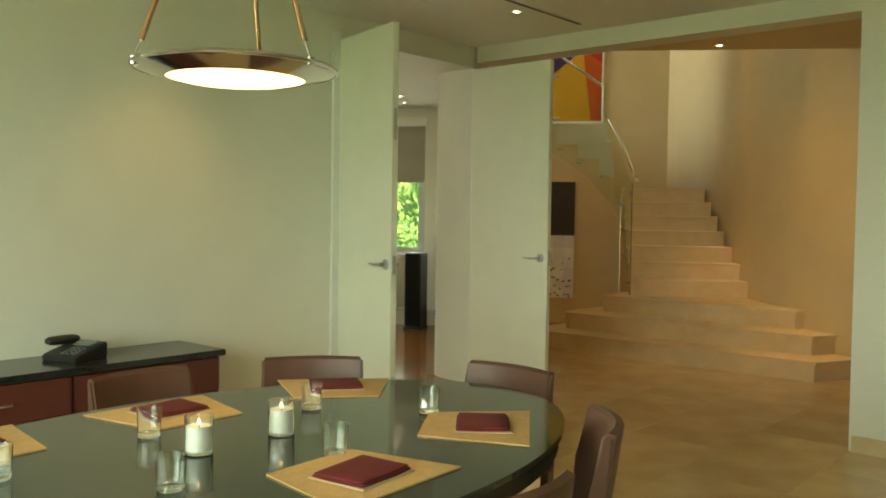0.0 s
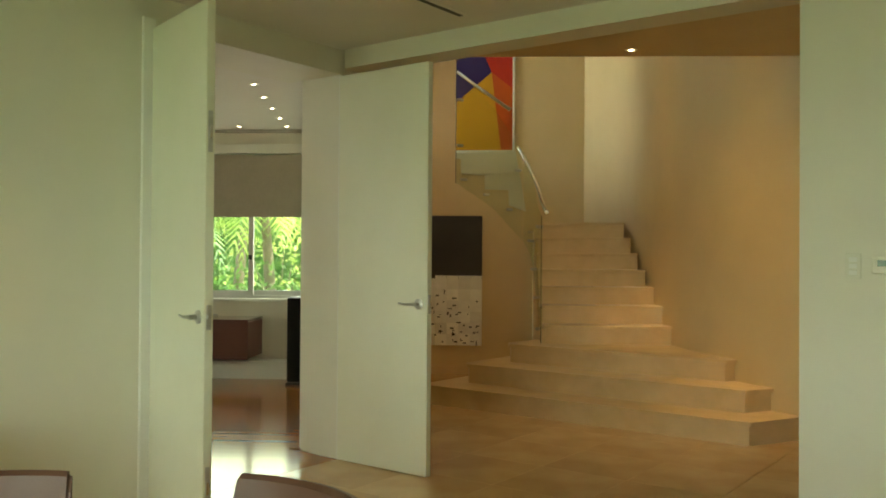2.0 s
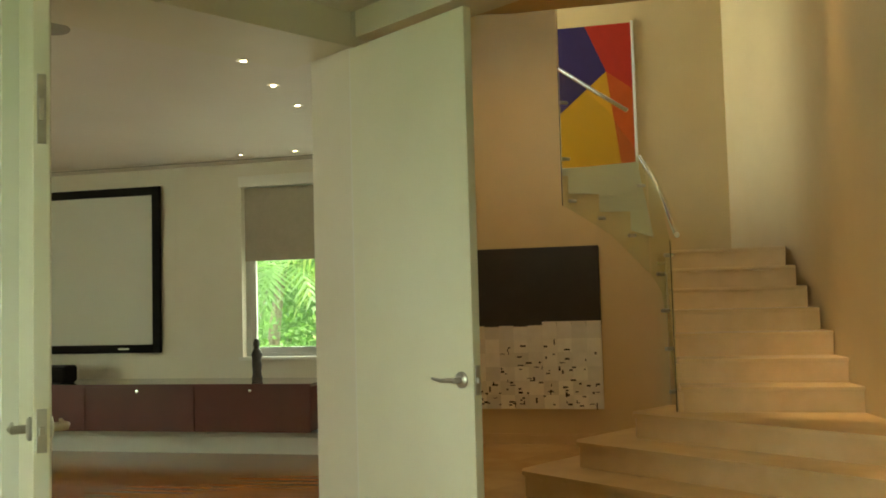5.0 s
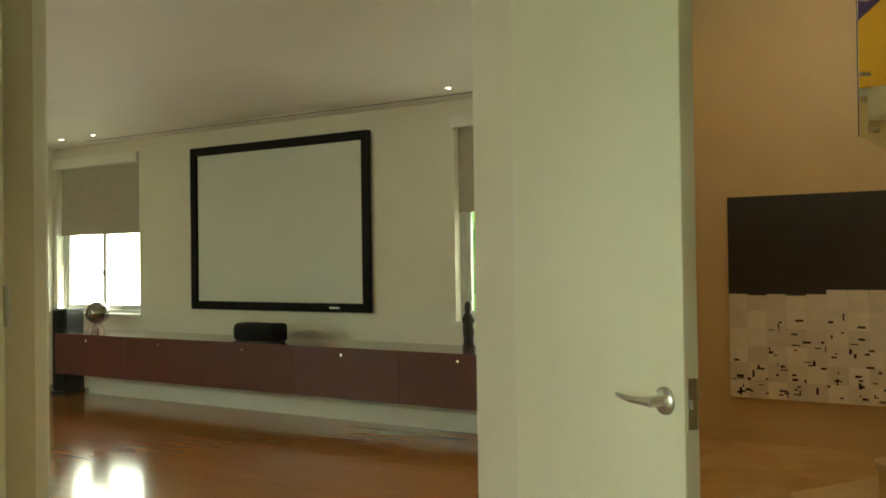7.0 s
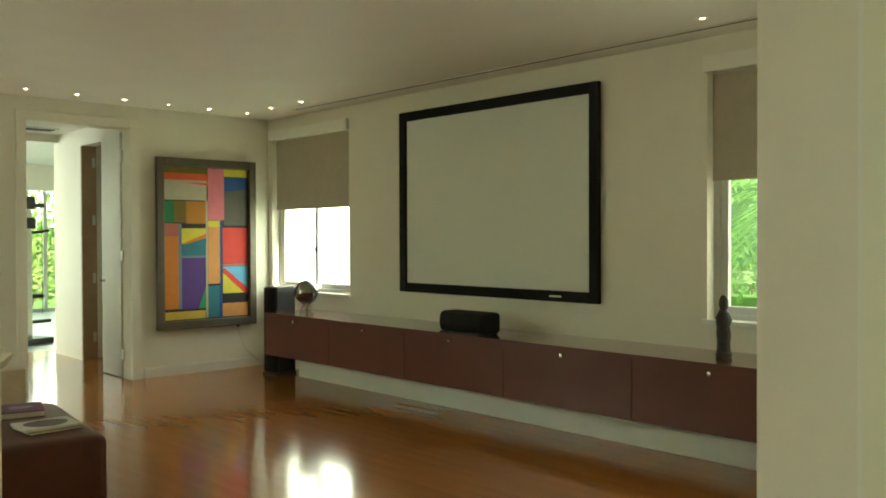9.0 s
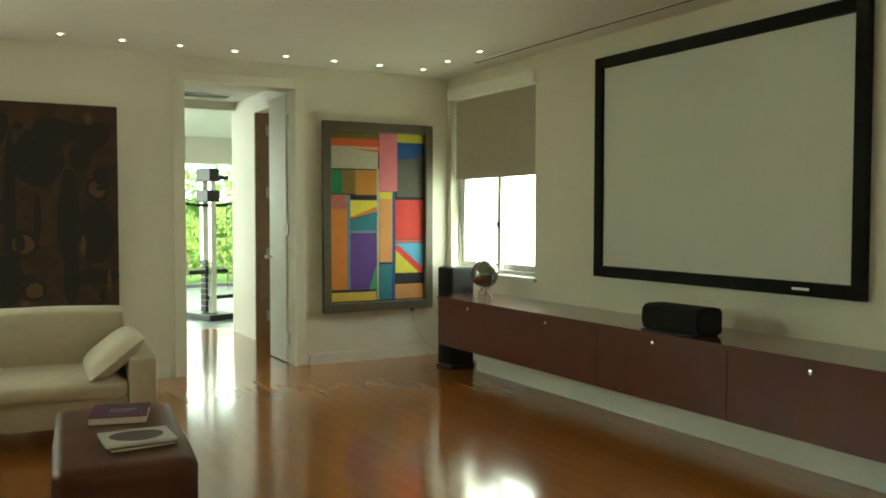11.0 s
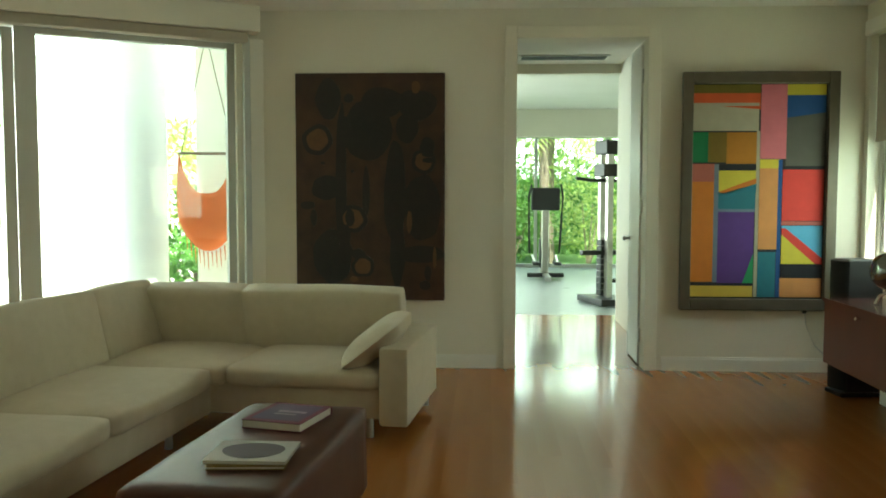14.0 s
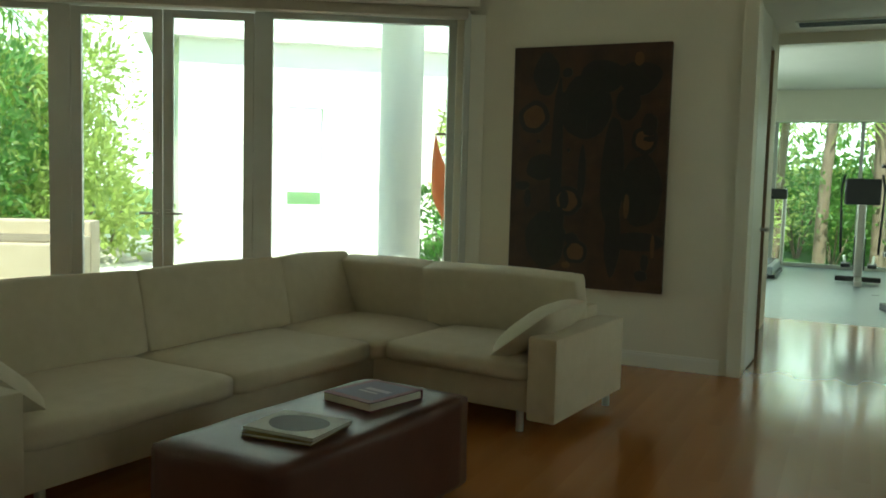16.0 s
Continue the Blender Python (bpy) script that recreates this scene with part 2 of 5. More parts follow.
def tube(bm, pts, r, n=8, r1=None):
    pts = [Vector(p) for p in pts]
    rings = []
    for i, p in enumerate(pts):
        d = (pts[min(i + 1, len(pts) - 1)] - pts[max(i - 1, 0)]).normalized()
        a = d.orthogonal().normalized() if abs(d.z) > 0.95 else d.cross(Vector((0, 0, 1))).normalized()
        b = d.cross(a)
        rr = r if r1 is None else r + (r1 - r) * i / (len(pts) - 1)
        rings.append([bm.verts.new(p + rr * (a * math.cos(2 * math.pi * k / n) + b * math.sin(2 * math.pi * k / n))) for k in range(n)])
    for q, w in zip(rings, rings[1:]):
        for k in range(n):
            bm.faces.new((q[k], q[(k + 1) % n], w[(k + 1) % n], w[k]))
    bm.faces.new(rings[0][::-1]), bm.faces.new(rings[-1])
    return bm


def cushion(bm, x0, y0, z0, x1, y1, z1, r=0.06, puff=0.03, n=8):
    """A soft block with rounded edges and slightly domed faces."""
    b2 = bmesh.new()
    bmesh.ops.create_cube(b2, size=2)
    bmesh.ops.subdivide_edges(b2, edges=b2.edges[:], cuts=n, use_grid_fill=True)
    h = Vector(((x1 - x0) / 2, (y1 - y0) / 2, (z1 - z0) / 2))
    c = Vector(((x1 + x0) / 2, (y1 + y0) / 2, (z1 + z0) / 2))
    vmap = {}
    for v in b2.verts:
        u = v.co.copy()
        p = Vector([u[i] * h[i] for i in range(3)])
        q = Vector([max(-(h[i] - r), min(h[i] - r, p[i])) for i in range(3)])
        d = p - q
        if d.length > 1e-6:
            p = q + d.normalized() * min(r, d.length if d.length < r else r)
        for i in range(3):
            j, k = (i + 1) % 3, (i + 2) % 3
            if abs(u[i]) > 0.98:
                p[i] += math.copysign(puff * (1 - u[j] ** 2) * (1 - u[k] ** 2), u[i])
        p += noise.noise_vector((p + c) * 3.1) * 0.006
        vmap[v] = bm.verts.new(p + c)
    for f in b2.faces:
        bm.faces.new([vmap[v] for v in f.verts]).smooth = True
    b2.free()
    return bm


def part(name, bm, material, parent=None, label="", smooth=False, m=None):
    bmesh.ops.recalc_face_normals(bm, faces=bm.faces[:])
    me = bpy.data.meshes.new(name)
    if smooth:
        for f in bm.faces:
            f.smooth = True
    bm.to_mesh(me)
    bm.free()
    me.materials.append(material)
    if smooth:
        me.set_sharp_from_angle(angle=radians(38))
    ob = new(name, me)
    if parent:
        ob.parent = parent
    if m is not None:
        ob.matrix_basis = m
    if label:
        ob["label"] = label
    return ob


def thing(name, m, label, category, group="", kind=""):
    ob = new(name)
    ob.empty_display_size = 0.1
    ob.matrix_basis = m
    return tagged(ob, label, category, group, kind)


def structure(name, bm, material, label, category, m=None, smooth=False):
    return tagged(part(name, bm, material, None, "", smooth, m), label, category, "", "structure")


def BM():
    return bmesh.new()


def boxed(*a, bev=0.0):
    return box(BM(), *a, bev=bev)


def wall_between(bm, p0, p1, thick, z0, z1, holes=()):
    """A wall on the line p0 to p1, its thickness to the left of it; holes: (from, to, bottom, top) along it."""
    p0, p1 = Vector((*p0, 0)), Vector((*p1, 0))
    d = (p1 - p0).normalized()
    nrm = Vector((-d.y, d.x, 0)) * thick
    cuts = sorted({0.0, (p1 - p0).length, *[h[0] for h in holes], *[h[1] for h in holes]})

    def block(a, b, lo, hi):
        q = [p0 + d * a, p0 + d * b, p0 + d * b + nrm, p0 + d * a + nrm]
        prism(bm, [(v.x, v.y) for v in q], lo, hi)
    for a, b in zip(cuts, cuts[1:]):
        hole = [h for h in holes if h[0] <= a + 1e-6 and h[1] >= b - 1e-6]
        if not hole:
            block(a, b, z0, z1)
        else:
            if hole[0][2] > z0:
                block(a, b, z0, hole[0][2])
            if hole[0][3] < z1:
                block(a, b, hole[0][3], z1)
    return bm


# the dining frame: x runs from the double doors into the room, y along the wall with the doors towards the hall
DIN = pose(8.257, -4.068, 0, 0, 0, -33.0)


def din(x, y, z=0.0, turn=0.0):
    return DIN @ pose(x, y, z, 0, 0, turn)


def dxy(x, y):
    p = DIN @ Vector((x, y, 0))
    return p.x, p.y


CZ = 2.85   # ceiling of the media room
DZ = 2.83   # ceiling of the dining room

# ---- large structure ----
structure("wall_north", wall_between(BM(), (7.6, 0), (-0.3, 0), -0.25, 0, CZ + 0.2, [(0.40, 1.94, 0.90, 2.62), (6.04, 7.52, 0.88, 2.62)]), WALL, "painted wall with two windows behind the projector screen", "wall")
structure("wall_west", wall_between(BM(), (0, 0), (0, -4.9), -0.2, 0, CZ + 0.2, [(1.66, 2.68, 0, 2.62)]), WALL, "painted wall with a doorway to the gym", "wall")
G0, GD = Vector((0.08, -4.80, 0)), Vector((0.515, -0.857, 0)).normalized()
GA = math.degrees(math.atan2(GD.y, GD.x))
GW = Matrix.Translation(G0) @ pose(0, 0, 0, 0, 0, GA)   # x along the glass wall, y into the room
structure("wall_glass_side", wall_between(BM(), (0, 0), (4.6, 0), -0.25, 2.624, CZ + 0.2), WALL, "painted bulkhead above the sliding glass wall", "wall", GW)
structure("wall_corner_pier", box(BM(), -0.12, -0.25, 0, 0.10, 0.0, 2.62), WALL, "narrow painted pier beside the glass wall", "wall", GW)
structure("wall_south", wall_between(BM(), (2.2, -8.6), (5.6, -8.6), -0.2, 0, CZ + 0.2), WALL, "plain painted wall closing the media room", "wall")
structure("wall_double_doors", wall_between(BM(), (0, -7.5), (0, 0), 0.52, 0, 3.05, [(6.0, 7.5, 0, 2.66)]), WALL, "thick painted wall with a tall double doorway", "wall", DIN)
jamb = BM()
prism(jamb, [(0, 0.002), (0, 0.2), (-0.50, 0.42), (-0.565, 0.36), (-0.57, 0.27), (-0.55, 0.19), (-0.51, 0.125), (-0.45, 0.078), (-0.36, 0.042), (-0.2, 0.012)], 0, 3.05)
structure("wall_rounded_jamb", jamb, WALL, "rounded end of the thick wall beside the double doors", "wall", DIN, True)
sj = prism(BM(), [(-0.52, -1.499), (-0.05, -1.499), (-0.05, -1.40), (-0.09, -1.372), (-0.15, -1.365), (-0.52, -1.365)], 0, 2.66)
structure("wall_south_jamb", sj, WALL, "painted jamb of the double doorway", "wall", DIN)
structure("wall_east", wall_between(BM(), (7.43, 0), (7.92, -3.50), 0.12, 0, CZ + 0.2), WALL, "painted wall between the media room and the stair hall", "wall")
structure("wall_header", wall_between(BM(), (6.5, 0), (0.03, 0), -0.22, 0, 3.05, [(3.48, 6.47, 0, 2.70)]), WALL, "painted wall with a wide opening to the stair hall", "wall", DIN)
structure("wall_dining_far", wall_between(BM(), (6.5, -7.5), (6.5, 0), -0.2, 0, 3.05), WALL, "plain painted dining room wall", "wall", DIN)
structure("wall_dining_window", wall_between(BM(), (0, -7.5), (6.5, -7.5), -0.2, 0, 3.05, [(1.0, 5.2, 0.4, 2.5)]), WALL, "painted dining room wall with a wide window", "wall", DIN)

ceiling = BM()
prism(ceiling, [(-0.2, 0.0), (-0.2, -4.9), (0.0, -4.9), (2.3, -8.6), (5.3, -8.6), dxy(-0.52, -1.5), dxy(-0.52, 0), (7.92, -3.50), (7.43, 0.0)], CZ, CZ + 0.15)
structure("ceiling_media", ceiling, CEIL, "smooth off-white ceiling with recessed spots", "ceiling")
structure("ceiling_dining", box(BM(), 0, -7.5, DZ, 6.5, 0.0, DZ + 0.15), CEIL, "smooth off-white dining room ceiling", "ceiling", DIN)
hallc = BM()
p = [dxy(0.0, 0.22), dxy(6.5, 0.22), (13.5, -3.70), (9.0, -3.75)]
prism(hallc, p, 2.85, 3.05)
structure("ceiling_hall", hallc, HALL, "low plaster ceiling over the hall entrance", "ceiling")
structure("ceiling_stairwell", box(BM(), 7.0, -6.5, 5.6, 14.0, 3.2, 5.75), CEIL, "high ceiling over the stairwell", "ceiling")

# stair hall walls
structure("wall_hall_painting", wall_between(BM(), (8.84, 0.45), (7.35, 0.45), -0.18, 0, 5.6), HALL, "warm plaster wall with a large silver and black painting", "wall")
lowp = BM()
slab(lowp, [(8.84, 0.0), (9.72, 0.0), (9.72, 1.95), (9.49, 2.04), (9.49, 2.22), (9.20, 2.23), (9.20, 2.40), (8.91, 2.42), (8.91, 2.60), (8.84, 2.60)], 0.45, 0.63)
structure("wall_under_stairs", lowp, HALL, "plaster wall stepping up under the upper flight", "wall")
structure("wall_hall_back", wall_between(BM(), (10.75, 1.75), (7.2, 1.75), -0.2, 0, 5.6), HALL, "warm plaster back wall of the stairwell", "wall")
structure("wall_hall_west", wall_between(BM(), (7.58, 0.46), (7.97, -3.4), 0.012, 0, 5.6), HALL, "plaster side wall of the stair hall", "wall")
curve_pts = [(14.2, -5.2), (12.6, -4.1), (11.9, -3.35), (11.55, -2.85), (11.3, -2.3), (11.14, -1.7), (11.05, -1.1), (11.0, -0.4), (10.95, 0.3), (10.85, 1.0), (10.52, 1.76)]
smoothed = []
for i in range(len(curve_pts) - 1):
    a, b, c, d = (Vector((*curve_pts[max(0, min(len(curve_pts) - 1, i + k))], 0)) for k in (-1, 0, 1, 2))
    for s in range(4):
        t = s / 4
        q = 0.5 * (2 * b + (c - a) * t + (2 * a - 5 * b + 4 * c - d) * t * t + (3 * b - 3 * c + d - a) * t ** 3)
        smoothed.append((q.x, q.y))
smoothed.append(curve_pts[-1])
cw = BM()
inner = [(cw.verts.new((x, y, 0)), cw.verts.new((x, y, 5.6))) for x, y in smoothed]
outer = [(cw.verts.new((x + 0.2, y + 0.12, 0)), cw.verts.new((x + 0.2, y + 0.12, 5.6))) for x, y in smoothed]
for row in (inner, outer):
    for a, b in zip(row, row[1:]):
        cw.faces.new((a[0], b[0], b[1], a[1]))
for k in (0, 1):
    for i in range(len(inner) - 1):
        cw.faces.new((inner[i][k], inner[i + 1][k], outer[i + 1][k], outer[i][k]))
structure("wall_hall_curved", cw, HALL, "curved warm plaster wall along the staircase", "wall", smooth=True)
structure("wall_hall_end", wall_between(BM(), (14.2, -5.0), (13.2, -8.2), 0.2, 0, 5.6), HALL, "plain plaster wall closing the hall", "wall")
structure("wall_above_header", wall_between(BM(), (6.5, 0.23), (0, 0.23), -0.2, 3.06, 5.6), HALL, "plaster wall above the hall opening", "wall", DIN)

# ---- floors' bases, baseboards, trims ----
structure("floor_base", boxed(-0.19, -8.8, -0.12, 7.9, 0.2, -0.013), SUBFLOOR, "dark underlay below the wooden floor", "floor")
hb = BM()
prism(hb, [dxy(-0.02, -7.6), dxy(6.6, -7.6), dxy(6.6, 0.0), (14.4, -4.8), (13.5, 2.0), (7.3, 2.0), (7.3, -0.2), (7.6, -3.4), dxy(-0.02, 0)], -0.14, -0.014)
structure("floor_stone_base", hb, GROUT, "mortar bed below the marble tiles", "floor")


def skirting(name, pts, h=0.11, t=0.016, m=None, material=TRIM):
    bm = BM()
    for a, b in zip(pts, pts[1:]):
        wall_between(bm, a, b, t, 0, h - 0.015)
        wall_between(bm, a, b, t * 0.6, h - 0.015, h)
    structure(name, bm, material, "low painted skirting board along the wall", "baseboard", m)


skirting("baseboard_west_south", [(0, -2.83), (0, -4.86)], m=None)
skirting("baseboard_west_north", [(0, -0.02), (0, -1.52)])
skirting("baseboard_header", [(3.04, 0), (6.4, 0)][::-1], h=0.10, m=DIN, material=STEPM)
skirting("baseboard_hall", [(9.7, 0.45), (7.64, 0.45)], h=0.10, material=STEPM)


def casing(name, y0, y1, z, w=0.085, t=0.022, m=None, label="white painted door casing"):
    """A door casing on the plane x = 0, round the opening y0 to y1."""
    bm = BM()
    box(bm, 0, y0 - w, 0, t, y0, z + w, bev=0.004)
    box(bm, 0, y1, 0, t, y1 + w, z + w, bev=0.004)
    box(bm, 0, y0, z, t, y1, z + w, bev=0.004)
    return structure(name, bm, WALL, label, "trim", m)


casing("trim_gym_door", -2.68, -1.66, 2.62, w=0.095)
ct = BM()
box(ct, 0, -1.58, 0, 0.02, -1.502, 2.70, bev=0.004)
structure("trim_double_door", ct, TRIM, "slim painted casing beside the double doors", "trim", DIN)

# ---- doors ----


def lever(parent, x, y, z, side, along):
    """A lever handle on a round rose. side: which way it stands out in x; along: which way it points in y."""
    bm = lathe(BM(), [(0.0, 0), (0.030, 0.0), (0.030, 0.008), (0.026, 0.012), (0.012, 0.014), (0.011, 0.05), (0, 0.05)], 20, closed=False)
    h = part("door_handle", bm, STEEL, parent, "brushed steel lever handle", True)
    h.matrix_basis = Matrix.Translation((x, y, z)) @ pose(0, 0, 0, 0, 90 * side, 0)
    bm = tube(BM(), [(x + side * 0.046, y, z), (x + side * 0.05, y + along * 0.035, z), (x + side * 0.046, y + along * 0.08, z - 0.003), (x + side * 0.042, y + along * 0.125, z + 0.002)], 0.010, 8, 0.006)
    part("lever", bm, STEEL, parent, "", True)


def double_leaf(name, m, w, h, lz, flip, label):
    """A leaf hinged at its origin that reaches along +x; flip: which y side carries no jamb."""
    d = thing(name, m, label, "door", "tall double doors", "structure")
    part("leaf", box(BM(), 0, -0.022, 0.008, w, 0.022, h, bev=0.003), DOOR, d)
    for s in (1, -1):
        bm = lathe(BM(), [(0.0, 0), (0.034, 0.0), (0.034, 0.007), (0.028, 0.012), (0.013, 0.014), (0.012, 0.052), (0, 0.052)], 20, closed=False)
        r = part("rose", bm, STEEL, d, "brushed steel rose", True)
        r.matrix_basis = Matrix.Translation((w - 0.068, s * 0.022, lz)) @ pose(0, 0, 0, -90 * s, 0, 0)
        x = w - 0.068
        part("lever", tube(BM(), [(x, s * 0.068, lz), (x - 0.03, s * 0.074, lz), (x - 0.08, s * 0.070, lz - 0.004), (x - 0.135, s * 0.066, lz + 0.002)], 0.011, 8, 0.006), STEEL, d, "brushed steel lever handle", True)
    part("latch_plate", boxed(w, -0.013, lz - 0.06, w + 0.003, 0.013, lz + 0.06, bev=0.001), STEEL, d, "steel latch plate")
    part("latch", boxed(w + 0.003, -0.007, lz - 0.012, w + 0.012, 0.007, lz + 0.012, bev=0.002), STEEL, d)
    if flip:
        for z in (2.0, 0.28):
            bolt = part("flush_bolt", boxed(w, -0.012, z - 0.10, w + 0.003, 0.012, z + 0.10, bev=0.001), STEEL, d, "steel flush bolt")
            part("bolt_lever", boxed(w + 0.003, -0.006, z - 0.035, w + 0.009, 0.006, z + 0.03, bev=0.002), CHROME, d)
    part("seal", boxed(-0.010, -0.020, 0.01, -0.001, 0.020, h), TRIM, d, "pale rubber seal")
    for z in (0.3, 1.35, 2.4):
        part("hinge", tube(BM(), [(-0.004, 0.026, z - 0.05), (-0.004, 0.026, z + 0.05)], 0.008, 8), STEEL, d, "", True)
    return d


double_leaf("door_1", pose(7.435, -5.310, 0, 0, 0, -48.0), 0.765, 2.645, 1.10, True, "tall cream flush door leaf standing open, with flush bolts")
double_leaf("door_2", pose(8.262, -4.068, 0, 0, 0, -34.2), 0.785, 2.645, 1.10, False, "tall cream flush door leaf standing open, with steel lever")

# gym double doors, opened away from the media room


def gym_leaf(name, m, label):
    d = thing(name, m, label, "door", "gym doors", "structure")
    part("leaf", box(BM(), 0, -0.02, 0.01, 0.50, 0.02, 2.60, bev=0.003), TRIM, d)
    for z in (0.25, 1.30, 2.35):
        part("hinge", boxed(-0.045, -0.018, z - 0.055, -0.004, 0.018, z + 0.055, bev=0.003), STEEL, d, "dark steel butt hinge")
    for s in (1, -1):
        part("knob", lathe(BM(), [(0.0, 0), (0.022, 0.0), (0.010, 0.01), (0.010, 0.03), (0.024, 0.045), (0.016, 0.062), (0.0, 0.065)], 14, closed=False), STEEL, d, "steel door knob", True).matrix_basis = Matrix.Translation((0.44, s * 0.02, 1.02)) @ pose(0, 0, 0, -90 * s, 0, 0)


gym_leaf("door_3", pose(-0.215, -1.655, 0, 0, 0, 180), "white painted narrow door leaf folded open into the gym passage")
gym_leaf("door_4", pose(-0.215, -2.70, 0, 0, 0, 178), "white painted narrow door leaf folded open beside the passage wall")

# ---- windows ----


def window(name, x0, x1, z0, z1, shade_z, label):
    w = thing(name, pose(0, 0, 0), label, "window", "sliding windows", "structure")
    xm = (x0 + x1) / 2
    for a, b, y in ((x0 + 0.05, xm + 0.035, 0.10), (xm - 0.035, x1 - 0.05, 0.14)):
        fr = BM()
        box(fr, a, y, z0 + 0.04, a + 0.055, y + 0.035, z1 - 0.04)
        box(fr, b - 0.055, y, z0 + 0.04, b, y + 0.035, z1 - 0.04)
        box(fr, a + 0.055, y, z0 + 0.04, b - 0.055, y + 0.035, z0 + 0.095)
        box(fr, a + 0.055, y, z1 - 0.095, b - 0.055, y + 0.035, z1 - 0.04)
        sash = part("sash", fr, ALU, w, "white aluminium sliding sash")
        pn = part("pane", boxed(a + 0.055, y + 0.014, z0 + 0.095, b - 0.055, y + 0.02, z1 - 0.095), PANE, sash)
        pn.visible_shadow = False
    fr = BM()
    box(fr, x0, 0.09, z0, x0 + 0.05, 0.20, z1), box(fr, x1 - 0.05, 0.09, z0, x1, 0.20, z1)
    box(fr, x0 + 0.05, 0.09, z0, x1 - 0.05, 0.20, z0 + 0.04), box(fr, x0 + 0.05, 0.09, z1 - 0.04, x1 - 0.05, 0.20, z1)
    part("window_frame", fr, ALU, w, "white aluminium frame")
    part("latch", boxed(xm - 0.02, 0.088, (z0 + shade_z) / 2 - 0.03, xm + 0.02, 0.10, (z0 + shade_z) / 2 + 0.03, bev=0.003), BLACK, w, "small dark latch")
    part("window_sill", boxed(x0 - 0.03, -0.03, z0 - 0.03, x1 + 0.03, 0.10, z0 + 0.004, bev=0.004), TRIM, w, "painted sill")
    s = thing("roller_shade", pose(0, 0, 0), "taupe fabric roller shade half lowered in a window", "window shade", "roller shades")
    part("fabric", boxed(x0 + 0.015, 0.05, shade_z, x1 - 0.015, 0.053, 2.60), SHADE, s)
    part("bottom_bar", boxed(x0 + 0.015, 0.045, shade_z - 0.018, x1 - 0.015, 0.058, shade_z + 0.006, bev=0.003), SHADE, s)
    part("valance", boxed(x0 - 0.01, -0.045, 2.605, x1 + 0.01, -0.004, 2.715, bev=0.004), TRIM, s, "white valance box")
    return w


window("window_1", 0.08, 1.56, 0.88, 2.62, 1.82, "white sliding window, bright, with its shade half down")
window("window_2", 5.66, 7.20, 0.90, 2.62, 1.88, "white sliding window looking on palms and a hedge")

# ---- sliding glass wall ----
gwall = thing("window_3", GW, "wide white-framed glass wall with double glazed doors to the terrace", "window", "", "structure")


def stile(a, b, z0=0.0, z1=2.58, y0=-0.12, y1=-0.05, nm="stile"):
    return part(nm, boxed(a, y0, z0, b, y1, z1, bev=0.003), ALU, gwall)


for a, b in ((0.06, 0.16), (1.52, 1.66), (3.03, 3.19), (4.35, 4.5)):
    stile(a, b)
stile(0.16, 1.52, 2.535, 2.58, nm="rail"), stile(0.16, 1.52, 0.0, 0.08, nm="rail")
stile(3.19, 4.35, 2.535, 2.58, nm="rail"), stile(3.19, 4.35, 0.0, 0.08, nm="rail")
for a, b in ((1.665, 2.345), (2.352, 3.025)):
    leaf = part("glazed_door", boxed(a, -0.105, 0.01, a + 0.075, -0.06, 2.57, bev=0.003), ALU, gwall, "white framed glazed door leaf")
    for q in ((b - 0.075, 0.01, b, 2.57), (a + 0.075, 2.51, b - 0.075, 2.57), (a + 0.075, 0.01, b - 0.075, 0.14)):
        part("door_rail", boxed(q[0], -0.105, q[1], q[2], -0.06, q[3], bev=0.003), ALU, leaf)
    part("pane", boxed(a + 0.075, -0.088, 0.14, b - 0.075, -0.08, 2.51), PANE, leaf).visible_shadow = False
for x, s in ((2.305, -1), (2.392, 1)):
    part("lever", tube(BM(), [(x, -0.06, 1.02), (x, -0.015, 1.02), (x + s * 0.02, -0.008, 1.02), (x + s * 0.12, -0.008, 1.02)], 0.010, 8), STEEL, gwall, "steel lever handle", True)
    part("rose", boxed(x - 0.024, -0.06, 0.99, x + 0.024, -0.05, 1.05, bev=0.004), STEEL, gwall)
part("lock", boxed(2.37, -0.06, 0.84, 2.42, -0.048, 0.90, bev=0.005), STEEL, gwall, "steel deadlock")
part("bolt", boxed(2.372, -0.06, 1.52, 2.392, -0.05, 1.72, bev=0.002), STEEL, gwall)
for a, b in ((0.16, 1.52), (3.19, 4.35)):
    part("pane", boxed(a, -0.088, 0.08, b, -0.08, 2.535), PANE, gwall).visible_shadow = False
part("head_track", boxed(0.0, -0.16, 2.58, 4.5, 0.03, 2.622, bev=0.003), ALU, gwall)
part("threshold", boxed(0.0, -0.2, -0.008, 4.5, 0.0, 0.006), ALU, gwall)
ss = thing("shade_cassette", GW, "long grey roller shade cassette above the glass wall", "window shade")
part("cassette", boxed(0.03, 0.034, 2.57, 4.4, 0.12, 2.648, bev=0.01), SHADE, ss)
blk = BM()
box(blk, -0.05, 0.002, 2.65, 4.6, 0.16, CZ)
structure("trim_bulkhead", blk, WALL, "boxed ceiling drop in front of the glass wall", "trim", GW)
part("side_channel", boxed(0.0, 0.002, 0.0, 0.05, 0.05, 2.6, bev=0.003), ALU, ss)

